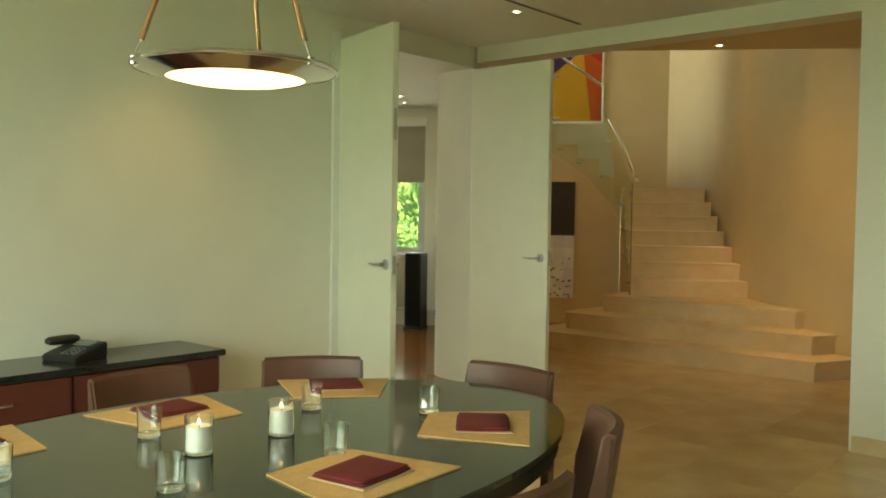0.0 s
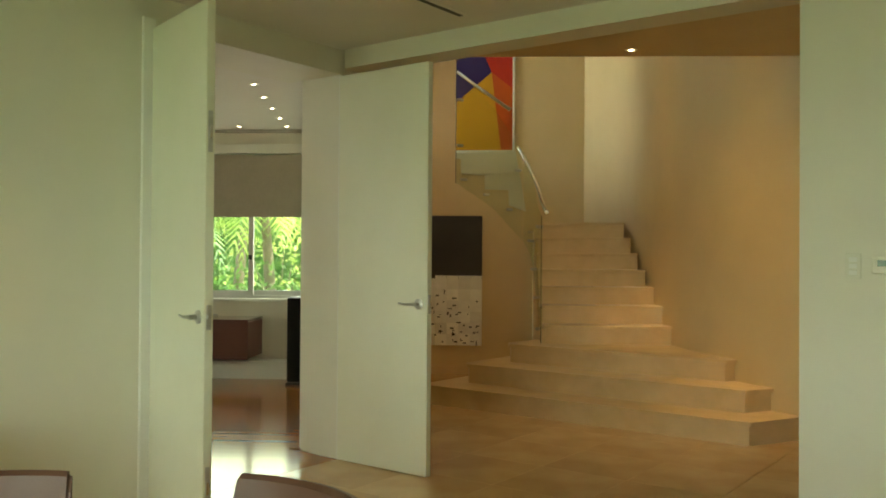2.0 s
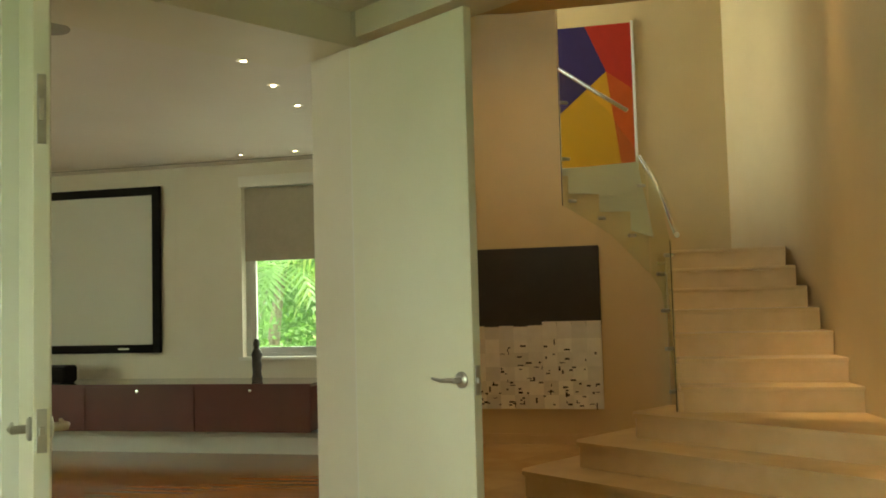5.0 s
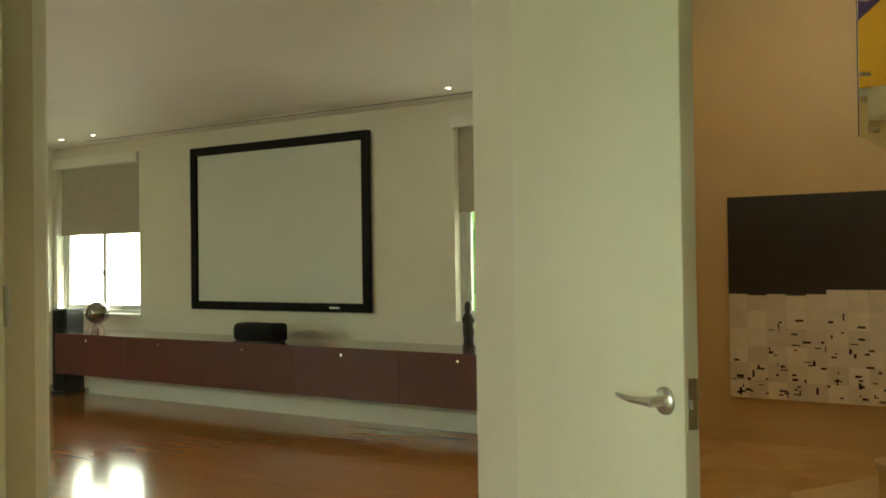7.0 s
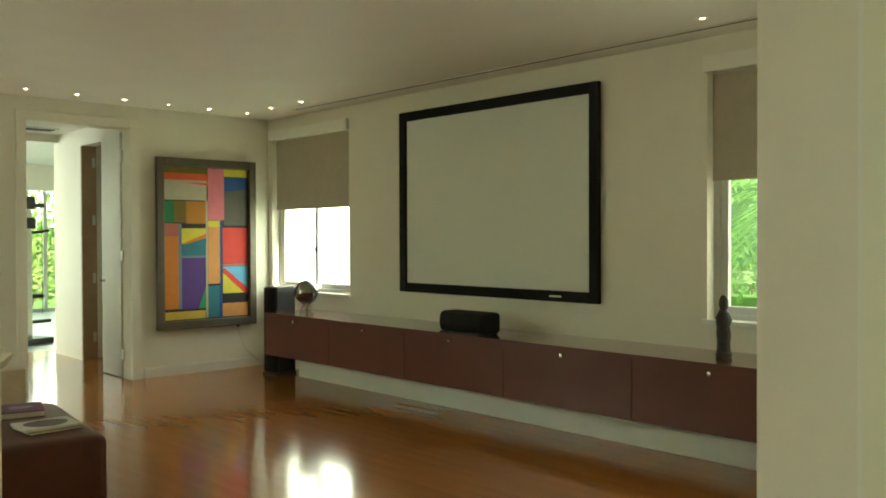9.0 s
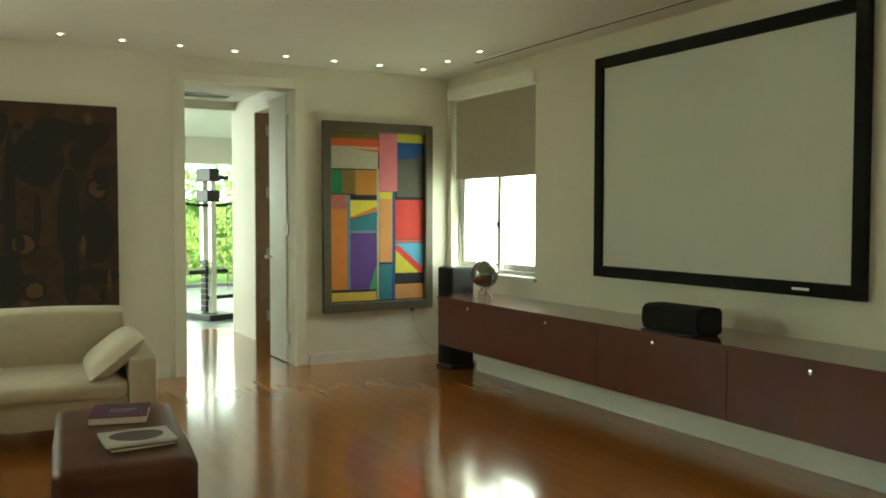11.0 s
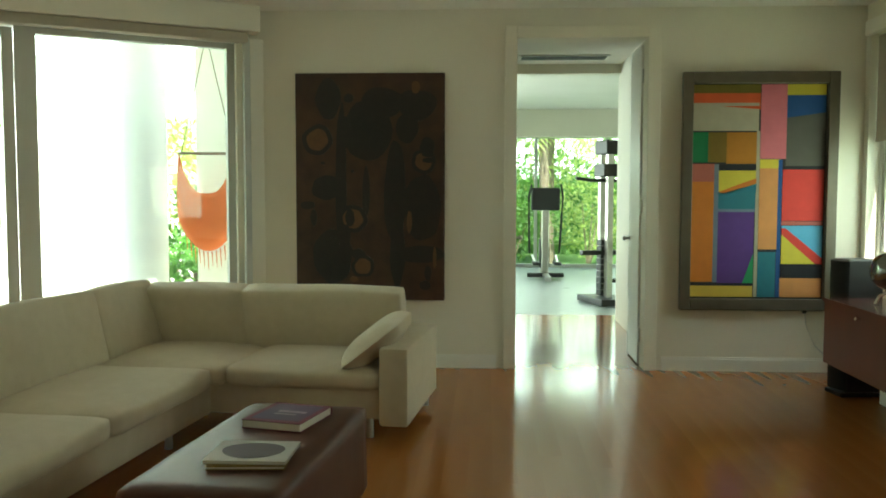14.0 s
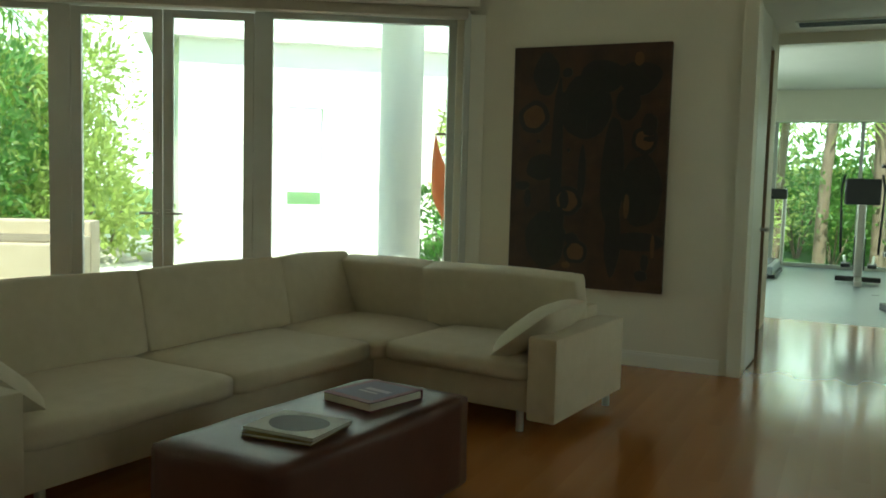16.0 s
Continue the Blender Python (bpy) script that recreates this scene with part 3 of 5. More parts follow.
# ---- stairs ----
stairs = thing("staircase", pose(0, 0, 0), "curving cream marble staircase with a glass balustrade", "staircase", "", "structure")
RISE = 0.183
for k, (u, v0, v1) in enumerate(((2.20, -0.95, 2.12), (2.55, -0.72, 1.98), (2.92, -0.47, 1.70))):
    bm = BM()
    pts = [dxy(v0, u + 0.06), dxy(v0 + 0.05, u), dxy(v1, u), dxy(v1 + 0.5, u + 1.0), (11.0, -0.9), (9.75, -0.9), dxy(v0 + 0.02, u + (0.9, 0.9, 0.45)[k])]
    prism(bm, pts, k * RISE - (0.012 if k else 0), (k + 1) * RISE - 0.03)
    ob = part("step", bm, STEPM, stairs)
    bm = BM()
    pts = [dxy(v0 - 0.02, u + 0.06), dxy(v0 + 0.04, u - 0.025), dxy(v1 + 0.02, u - 0.025), dxy(v1 + 0.52, u + 1.0), (11.0, -0.89), (9.74, -0.89), dxy(v0, u + (0.9, 0.9, 0.45)[k])]
    prism(bm, pts, (k + 1) * RISE - 0.03, (k + 1) * RISE)
    part("tread", bm, STEPM, ob)
for k in range(4, 11):
    y = -1.32 + 0.30 * (k - 4)
    x1 = 11.08 - 0.035 * (k - 4)
    ob = part("step", boxed(9.84, y, (k - 1) * RISE, x1, y + 0.62, k * RISE - 0.03), STEPM, stairs)
    part("tread", boxed(9.82, y - 0.025, k * RISE - 0.03, x1, y + 0.62, k * RISE, bev=0.004), STEPM, ob)
side = BM()
for k in range(4, 11):
    box(side, 9.80, -1.32 + 0.30 * (k - 4), 0, 9.838, -1.32 + 0.30 * (k - 3), k * RISE - 0.035)
part("stringer_wall", side, HALL, stairs, "plaster side of the lower flight")
part("landing", boxed(9.50, 0.64, 9.5 * RISE, 10.9, 1.74, 10 * RISE), STEPM, stairs)
for k in range(11, 16):
    x = 9.50 - 0.30 * (k - 11)
    part("step", boxed(x - 0.62, 0.64, k * RISE - 0.16, x, 1.74, k * RISE), STEPM, stairs)
flank = BM()
slab(flank, [(8.842, 2.60), (8.91, 2.60), (8.91, 2.42), (9.20, 2.40), (9.20, 2.23), (9.49, 2.22), (9.49, 2.04), (9.70, 1.96), (9.62, 2.40), (9.57, 2.69), (8.842, 2.66)], 0.425, 0.448)
part("flank", flank, mat("flank_paint", (0.62, 0.60, 0.47), (0.66, 0.64, 0.50), 4, 0.4), stairs, "pale stepped side of the upper flight")


def rail_sheet(pts):
    """An upright sheet of glass through (x, y, bottom, top) points."""
    bm = BM()
    rows = []
    for x, y, a, b in pts:
        rows.append([bm.verts.new((x + dx, y + dx * 0.4, z)) for dx in (0, 0.012) for z in (a, b)])
    for p0, p1 in zip(rows, rows[1:]):
        for i, j in ((0, 1), (1, 3), (3, 2), (2, 0)):
            bm.faces.new((p0[i], p1[i], p1[j], p0[j]))
    for r in (rows[0], rows[-1]):
        bm.faces.new((r[0], r[1], r[3], r[2]))
    return bm


part("rail_glass", rail_sheet([(9.79, -1.30, 0.56, 1.82), (9.79, -0.92, 0.70, 1.86), (9.78, -0.55, 0.95, 1.98), (9.77, -0.2, 1.2, 2.15), (9.74, 0.1, 1.45, 2.38), (9.66, 0.33, 1.60, 2.60)]), RAILG, stairs, "clear glass balustrade panel").visible_shadow = False
part("rail_glass", rail_sheet([(9.64, 0.37, 1.62, 2.66), (9.30, 0.38, 2.0, 3.20), (8.86, 0.38, 2.30, 3.66)]), RAILG, stairs, "clear glass balustrade panel").visible_shadow = False
part("glass_edge", boxed(9.786, -1.312, 0.55, 9.792, -1.30, 1.82), mat("glass_edge_green", (0.02, 0.035, 0.025), None, 5, 0.2), stairs, "dark green glass edge")
part("handrail", tube(BM(), [(9.84, -1.34, 1.86), (9.84, -1.2, 1.88), (9.82, -0.8, 2.0), (9.79, -0.35, 2.22), (9.72, 0.05, 2.46), (9.60, 0.33, 2.72)], 0.021, 12), CHROME, stairs, "polished steel handrail", True)
part("glass_edge", boxed(8.848, 0.374, 2.30, 8.856, 0.390, 3.66), bpy.data.materials["glass_edge_green"], stairs, "dark green glass edge")
part("handrail", tube(BM(), [(9.50, 0.33, 3.17), (9.2, 0.33, 3.38), (8.86, 0.33, 3.63)], 0.021, 12), CHROME, stairs, "polished steel handrail", True)
for x, y, z in ((9.78, -1.15, 0.68), (9.78, -1.15, 1.72), (9.77, -0.75, 0.98), (9.76, -0.4, 1.28), (9.74, 0.0, 1.6), (9.5, 0.37, 1.98), (9.22, 0.37, 2.16), (8.95, 0.37, 2.34), (9.60, 0.35, 2.45), (8.90, 0.36, 3.3), (8.90, 0.36, 2.75)):
    part("standoff", tube(BM(), [(x - 0.03, y - 0.02, z), (x + 0.03, y + 0.03, z)], 0.016, 10), STEEL, stairs, "", True)

# ---- media room things ----
sc = thing("projector_screen", pose(0, 0, 0), "wide pale projector screen in a black velvet frame on the wall", "screen")
fr = BM()
X0, X1, Z0, Z1 = 2.433, 4.773, 0.962, 2.668
for q in ((X0, Z0, X0 + 0.085, Z1), (X1 - 0.085, Z0, X1, Z1), (X0 + 0.085, Z0, X1 - 0.085, Z0 + 0.085), (X0 + 0.085, Z1 - 0.085, X1 - 0.085, Z1)):
    box(fr, q[0], -0.06, q[1], q[2], -0.012, q[3], bev=0.006)
part("frame", fr, BLACKFELT, sc)
part("fabric", boxed(X0 + 0.06, -0.03, Z0 + 0.06, X1 - 0.06, -0.02, Z1 - 0.06), SCREEN, sc)
part("badge", boxed(4.30, -0.0625, Z0 + 0.035, 4.42, -0.0605, Z0 + 0.05), STEEL, sc, "small silver badge")
part("bracket", boxed(X0 + 0.3, -0.012, Z1 - 0.2, X1 - 0.3, -0.001, Z1 - 0.12), BLACK, sc)

CX = (0.88, 2.02, 3.13, 4.29, 5.45, 6.61)
for i in range(5):
    c = thing("wall_cabinet", pose((CX[i] + CX[i + 1]) / 2, 0, 0), "floating oxblood lacquer cabinet with a drop-down front", "cabinet", "media cabinets")
    h = (CX[i + 1] - CX[i]) / 2
    part("body", boxed(-h + 0.001, -0.575, 0.265, h - 0.001, -0.002, 0.665, bev=0.002), LACQ, c)
    part("front", boxed(-h + 0.002, -0.598, 0.255, h - 0.002, -0.577, 0.672, bev=0.003), LACQ, c)
    part("knob", lathe(BM(), [(0.0, 0), (0.007, 0.0), (0.007, 0.016), (0.014, 0.02), (0.014, 0.03), (0.0, 0.032)], 14, closed=False), CHROME, c, "small chrome knob", True).matrix_basis = pose(0, -0.598, 0.635, 90, 0, 0)
wt = thing("cabinet_top", pose(0, 0, 0), "long dark red polished top over the cabinets", "countertop")
part("top", boxed(0.878, -0.604, 0.673, 6.612, -0.002, 0.697, bev=0.003), LACQTOP, wt)
part("edge_band", boxed(0.878, -0.6085, 0.671, 6.612, -0.6045, 0.6985, bev=0.001), LACQ, wt, "oxblood front edge band")
plinth = BM()
box(plinth, 1.02, -0.27, 0.0, 7.38, -0.002, 0.16)
box(plinth, 1.02, -0.255, 0.16, 7.38, -0.002, 0.20)
structure("baseboard_plinth", plinth, TRIM, "white stepped plinth below the floating cabinets", "baseboard")


def tower(m, group):
    s = thing("tower_speaker", m, "slim black floor-standing tower speaker", "speaker", group)
    part("plinth", boxed(-0.11, -0.15, 0.0, 0.11, 0.145, 0.03, bev=0.008), BLACK, s)
    part("cabinet", boxed(-0.10, -0.12, 0.03, 0.10, 0.14, 0.955, bev=0.012), BLACK, s)
    gr = BM()
    prism(gr, [(0.105 * math.sin(a), -0.115 - 0.05 * math.cos(a)) for a in [math.pi / 2 - k * math.pi / 10 for k in range(11)]], 0.05, 0.945)
    part("grille", gr, BLACKFELT, s, "black cloth grille", True)


tower(pose(0.74, -0.33, 0, 0, 0, 8), "tower speakers")
tower(pose(7.20, -0.60, 0, 0, 0, -12), "tower speakers")
cs = thing("centre_speaker", pose(3.795, -0.45, 0.697, 0, 0, 2), "black rounded centre speaker lying on the cabinet top", "speaker")
bm = BM()
ring = [(-0.10, 0.012), (-0.125, 0.05), (-0.13, 0.10), (-0.12, 0.155), (-0.09, 0.178), (0.07, 0.178), (0.10, 0.16), (0.10, 0.012)]
slab_pts = [bm.verts.new((-0.245, y, z)) for y, z in ring], [bm.verts.new((0.235, y, z)) for y, z in ring]
bm.faces.new(slab_pts[0]), bm.faces.new(slab_pts[1][::-1])
for i in range(len(ring)):
    j = (i + 1) % len(ring)
    bm.faces.new((slab_pts[0][i], slab_pts[0][j], slab_pts[1][j], slab_pts[1][i]))
bmesh.ops.bevel(bm, geom=bm.edges[:], offset=0.012, segments=2, affect="EDGES")
part("cabinet", bm, BLACKFELT, cs, smooth=True)
part("foot", boxed(-0.24, -0.13, 0.0, 0.20, 0.10, 0.012, bev=0.004), BLACK, cs, "thin black base plate")

gl = thing("globe_lamp", pose(1.27, -0.34, 0.697), "chrome globe on a small tripod standing on the cabinet top", "ornament")
bm = BM()
bmesh.ops.create_uvsphere(bm, u_segments=32, v_segments=20, radius=0.125)
bmesh.ops.translate(bm, verts=bm.verts[:], vec=(0, 0, 0.22))
part("globe", bm, mat("dark_mirror", (0.22, 0.22, 0.21), (0.35, 0.34, 0.32), 8, 0.05, 0.1, metal=1), gl, "mirror-bright ball", True)
part("ring", tube(BM(), [(0.14 * math.cos(k * math.pi / 12), 0, 0.22 + 0.14 * math.sin(k * math.pi / 12)) for k in range(-12, 1)], 0.008, 8), CHROME, gl, "", True)
part("pivot", tube(BM(), [(-0.19, 0, 0.23), (-0.13, 0, 0.225)], 0.016, 10), CHROME, gl, "", True)
part("stem", tube(BM(), [(0.0, 0, 0.08), (0.0, 0, 0.10)], 0.016, 10), CHROME, gl, "", True)
for a in (20, 140, 260):
    part("leg", tube(BM(), [(0.01 * math.cos(radians(a)), 0.01 * math.sin(radians(a)), 0.085), (0.06 * math.cos(radians(a)), 0.06 * math.sin(radians(a)), 0.06), (0.085 * math.cos(radians(a)), 0.085 * math.sin(radians(a)), 0.006)], 0.011, 8), CHROME, gl, "", True)

st = BM()
lathe(st, [(0.045, 0.0), (0.05, 0.01), (0.048, 0.03), (0.042, 0.035), (0.040, 0.09), (0.048, 0.15), (0.043, 0.20), (0.050, 0.25), (0.038, 0.29), (0.022, 0.31), (0.030, 0.335), (0.030, 0.37), (0.018, 0.395), (0.010, 0.405)], 14)
for v in st.verts:
    v.co += noise.noise_vector(v.co * 22) * 0.010
statue = part("carved_figure", st, mat("dark_carved_wood", (0.016, 0.012, 0.010), (0.05, 0.038, 0.03), 30, 0.5, 0.7, bump=0.6, bscale=60), None, "", True, pose(5.95, -0.30, 0.697))
tagged(statue, "dark carved wooden figure standing on the cabinet top", "statue")

# ---- sofa ----
SM = Matrix.Translation((1.135, -3.245, 0)) @ pose(0, 0, 0, 0, 0, -6.0)   # x along the long side, y towards the arm end
so = thing("corner_sofa", SM, "large ivory linen L-shaped sofa with loose back cushions", "sofa")
part("base_west", boxed(0.0, -2.10, 0.11, 0.93, -0.17, 0.29, bev=0.015), SOFA, so, smooth=True)
part("base_south", boxed(0.93, -2.10, 0.11, 3.17, -1.19, 0.29, bev=0.015), SOFA, so, smooth=True)
part("back_west", boxed(0.0, -2.10, 0.29, 0.17, -0.17, 0.60, bev=0.02), SOFA, so, smooth=True)
part("back_south", boxed(0.17, -2.10, 0.29, 3.17, -1.93, 0.60, bev=0.02), SOFA, so, smooth=True)
part("arm", box(BM(), 0.0, -0.17, 0.085, 0.985, 0.0, 0.535, bev=0.018), SOFA, so, smooth=True)
part("arm", box(BM(), 3.17, -2.10, 0.085, 3.34, -1.13, 0.535, bev=0.018), SOFA, so, smooth=True)
for q in ((0.16, -1.10, 0.98, -0.175), (0.16, -2.0, 1.02, -1.105), (1.025, -1.95, 2.095, -1.135), (2.10, -1.95, 3.165, -1.135)):
    part("seat_cushion", cushion(BM(), q[0], q[1], 0.275, q[2], q[3], 0.405, 0.045, 0.026, 10), SOFA, so)


def back_cushion(w, h, d):
    return cushion(BM(), -w / 2, -d / 2, 0, w / 2, d / 2, h, 0.022, 0.016, 12)


for y, w in ((-0.70, 1.06), (-1.58, 0.72)):
    part("back_cushion", back_cushion(w, 0.41, 0.17), SOFA, so).matrix_basis = pose(0.215, y, 0.39, 0, 0, 90) @ pose(0, 0, 0, 13, 0, 0)
for x, w in ((0.62, 0.66), (1.50, 1.08), (2.60, 1.10)):
    part("back_cushion", back_cushion(w, 0.435, 0.17), SOFA, so).matrix_basis = pose(x, -1.885, 0.39) @ pose(0, 0, 0, 13, 0, 0)
for x, y in ((0.10, -0.06), (0.90, -0.24), (0.06, -2.0), (1.5, -2.0), (1.3, -1.28), (3.0, -2.0), (3.02, -1.28)):
    part("leg", tube(BM(), [(x, y, 0.0), (x, y, 0.115)], 0.022, 12), STEEL, so, "short brushed steel leg", True)
for m, lbl in ((SM @ pose(0.66, -0.41, 0.405, 0, 0, 0) @ pose(0, 0, 0, -52, 0, 3), "ivory linen scatter cushion leaning on the sofa arm"), (SM @ pose(3.0, -1.55, 0.40) @ pose(0, 0, 0, 0, 50, 0), "ivory linen scatter cushion leaning on the far sofa arm")):
    bm = BM()
    n = 14
    for sgn in (1, -1):
        g = [[bm.verts.new(((i / n - 0.5) * 0.62, (j / n - 0.5) * 0.42, sgn * 0.085 * ((1 - (2 * i / n - 1) ** 4) * (1 - (2 * j / n - 1) ** 4)) ** 0.6)) for j in range(n + 1)] for i in range(n + 1)]
        for i in range(n):
            for j in range(n):
                bm.faces.new((g[i][j], g[i + 1][j], g[i + 1][j + 1], g[i][j + 1]))
    bmesh.ops.remove_doubles(bm, verts=bm.verts[:], dist=0.0005)
    if "far" in lbl:
        bmesh.ops.rotate(bm, verts=bm.verts[:], matrix=Matrix.Rotation(radians(90), 3, "Z"))
        bmesh.ops.rotate(bm, verts=bm.verts[:], matrix=Matrix.Rotation(radians(90), 3, "Y"))
    else:
        bmesh.ops.rotate(bm, verts=bm.verts[:], matrix=Matrix.Rotation(radians(90), 3, "X"))
    bmesh.ops.translate(bm, verts=bm.verts[:], vec=(0, 0, 0.20))
    tagged(part("scatter_cushion", bm, SOFA, None, "", True, m), lbl, "cushion", "scatter cushions")

ot = thing("ottoman", pose(3.545, -3.80, 0, 0, 0, -6.0), "long brown leather ottoman used as a coffee table", "ottoman")
part("body", cushion(BM(), -0.615, -0.285, 0.03, 0.615, 0.285, 0.425, 0.028, 0.006, 12), LEATHER, ot)
for x in (-0.5, 0.5):
    for y in (-0.2, 0.2):
        part("foot", boxed(x - 0.03, y - 0.03, 0, x + 0.03, y + 0.03, 0.05, bev=0.004), BLACK, ot)

# ---- pictures on the walls ----
dk = thing("dark_painting", pose(0.0, -3.843, 0), "large dark brown abstract painting with black rings and bars", "painting")
part("canvas", boxed(0.004, -0.594, 0.55, 0.045, 0.594, 2.352, bev=0.003), mat("burnt_umber", (0.030, 0.012, 0.006), (0.075, 0.032, 0.014), 7, 0.45, 0.6, bump=0.4, bscale=40), dk)
cp = thing("colour_painting", pose(0.0, -0.81, 0), "large framed abstract painting of bright colour blocks", "painting")
fr = BM()
for q in ((-0.593, 0.497, -0.512, 2.343), (0.512, 0.497, 0.593, 2.343), (-0.512, 0.497, 0.512, 0.585), (-0.512, 2.255, 0.512, 2.343)):
    box(fr, 0.03, q[0], q[1], 0.085, q[2], q[3], bev=0.006)
part("frame", fr, mat("bronze_frame", (0.10, 0.085, 0.06), (0.13, 0.11, 0.08), 9, 0.35, 0.45, metal=0.3), cp, "dull bronze box frame")
part("backing", boxed(0.004, -0.56, 0.53, 0.03, 0.56, 2.31), BLACK, cp)
ap = thing("silver_painting", pose(8.54, 0.445, 0), "square canvas, charcoal above and speckled silver leaf below", "painting")
part("canvas_top", boxed(-0.635, -0.045, 1.14, 0.635, -0.004, 1.905, bev=0.002), mat("charcoal_paint", (0.028, 0.024, 0.020), (0.04, 0.034, 0.028), 5, 0.5, 0.6, bump=0.2), ap)

# ---- recessed spots, grilles, switches ----


def downlight(m, label="small recessed downlight with a warm bulb in the ceiling", group="ceiling spots"):
    d = thing("ceiling_spot", m, label, "ceiling light", group)
    part("rim", lathe(BM(), [(0.019, 0.0), (0.040, 0.0), (0.041, -0.003), (0.036, -0.005), (0.020, -0.003)], 20, closed=False), TRIM, d, "", True)
    part("bulb", lathe(BM(), [(0.0, -0.003), (0.015, -0.003), (0.0185, -0.001), (0.0, -0.001)], 16, closed=False), SPOTG, d, "glowing bulb")
    return d


first = downlight(pose(0.42, -4.18, CZ))
for i in range(1, 9):
    copy_thing(first, pose(0.42 - 0.006 * i, -4.18 + 0.461 * i, CZ))
for x in (0.88, 1.43, 5.91, 6.46, 7.0):
    copy_thing(first, pose(x, -0.50, CZ))
for i in range(5):
    copy_thing(first, pose(7.36 - 0.075 * i, -3.40 + 0.585 * i, CZ))
copy_thing(first, din(1.02, -0.81, DZ))
copy_thing(first, pose(10.35, -4.61, 2.85))
copy_thing(first, pose(10.26, -3.93, 2.85))
gs = thing("ceiling_speaker", pose(6.70, -4.26, CZ), "round grey flush ceiling speaker", "speaker")
part("rim", lathe(BM(), [(0.0, -0.004), (0.10, -0.006), (0.115, -0.004), (0.118, 0.0)], 32, closed=False), mat("speaker_mesh", (0.30, 0.29, 0.26), (0.35, 0.34, 0.30), 200, 0.7), gs, "", True)
vs = thing("ceiling_grille", pose(0, 0, 0), "long narrow dark slot diffuser in the ceiling", "air vent", "slot diffusers")
part("slot", boxed(0.95, -0.27, CZ - 0.004, 7.3, -0.235, CZ - 0.001), BLACK, vs)
part("slot_edge", boxed(0.93, -0.285, CZ - 0.006, 7.3, -0.27, CZ - 0.001), CEIL, vs)
vs = thing("ceiling_grille", DIN, "long narrow dark slot diffuser in the ceiling", "air vent", "slot diffusers")
part("slot", boxed(1.15, -2.3, DZ - 0.004, 1.19, -0.22, DZ - 0.001), BLACK, vs)
part("slot_edge", boxed(1.19, -2.3, DZ - 0.006, 1.205, -0.22, DZ - 0.001), CEIL, vs)
sw = thing("light_switch", din(3.26, -0.002, 1.37), "ivory keypad switch plate on the wall", "light switch")
part("plate", boxed(-0.034, -0.008, -0.06, 0.034, 0, 0.06, bev=0.003), PLASTIC, sw)
for k in range(3):
    part("button", boxed(-0.018, -0.012, -0.04 + 0.03 * k, 0.018, -0.008, -0.018 + 0.03 * k, bev=0.002), TRIM, sw)
th = thing("thermostat", din(3.385, -0.002, 1.375), "small ivory thermostat with a grey display", "thermostat")
part("case", boxed(-0.045, -0.022, -0.038, 0.045, 0, 0.038, bev=0.005), PLASTIC, th)
part("display", boxed(-0.02, -0.024, -0.004, 0.03, -0.022, 0.024), mat("lcd_grey", (0.10, 0.16, 0.12), None, 5, 0.2), th, "grey-green display")
fl = thing("wall_socket", pose(0.004, -3.33, 0.63), "small white wall socket plate beside the painting", "wall socket")
part("plate", boxed(0.0, -0.055, -0.03, 0.008, 0.055, 0.03, bev=0.003), PLASTIC, fl)
for y in (-0.025, 0.025):
    part("socket", boxed(0.008, y - 0.015, -0.015, 0.011, y + 0.015, 0.015, bev=0.002), STEEL, fl)
wire = thing("cable", pose(0, 0, 0), "thin grey cable hanging from the painting to the floor", "cable")
part("wire", tube(BM(), [(0.02, -0.42, 0.50), (0.03, -0.41, 0.38), (0.03, -0.34, 0.22), (0.035, -0.22, 0.10), (0.04, -0.08, 0.012), (0.06, 0.0 - 0.02, 0.008)], 0.004, 6), STEEL, wire, "", True)
part("plug", boxed(0.006, -0.435, 0.47, 0.03, -0.405, 0.498, bev=0.003), BLACK, wire)

# ---- painted surfaces of the pictures ----
PAL = {k: paint("paint_" + k, c) for k, c in {
    "olive": (0.16, 0.13, 0.02), "vermilion": (0.62, 0.10, 0.03), "cream": (0.42, 0.38, 0.28), "green": (0.02, 0.20, 0.07), "umber": (0.20, 0.13, 0.02),
    "amber": (0.44, 0.18, 0.02), "rose": (0.45, 0.13, 0.10), "orange": (0.62, 0.20, 0.03), "slate": (0.16, 0.21, 0.28), "black": (0.02, 0.02, 0.025),
    "yellow": (0.64, 0.54, 0.06), "teal": (0.03, 0.17, 0.22), "purple": (0.10, 0.04, 0.22), "emerald": (0.04, 0.30, 0.12), "ochre": (0.65, 0.45, 0.07),
    "pink": (0.62, 0.17, 0.21), "peach": (0.62, 0.27, 0.09), "navy": (0.02, 0.08, 0.25), "grey": (0.10, 0.095, 0.08), "red": (0.62, 0.05, 0.04), "sky": (0.12, 0.40, 0.62)}.items()}
LEFT = [("olive", 0, 0, .51, .06), ("vermilion", 0, .04, .51, .10), ("cream", 0, .085, .50, .215), ("green", 0, .222, .12, .362), ("umber", .12, .222, .26, .362), ("amber", .26, .222, .49, .368),
        ("rose", 0, .368, .17, .455), ("orange", 0, .452, .17, .925), ("slate", .17, .37, .205, .93), ("black", .205, .373, .49, .40), ("yellow", .205, .40, .49, .50), ("teal", .205, .50, .49, .58),
        ("slate", .205, .58, .49, .594), ("purple", .205, .594, .48, .93), ("black", 0, .927, .48, .943), ("ochre", 0, .943, .48, .995), ("cream", .487, .215, .512, .995)]
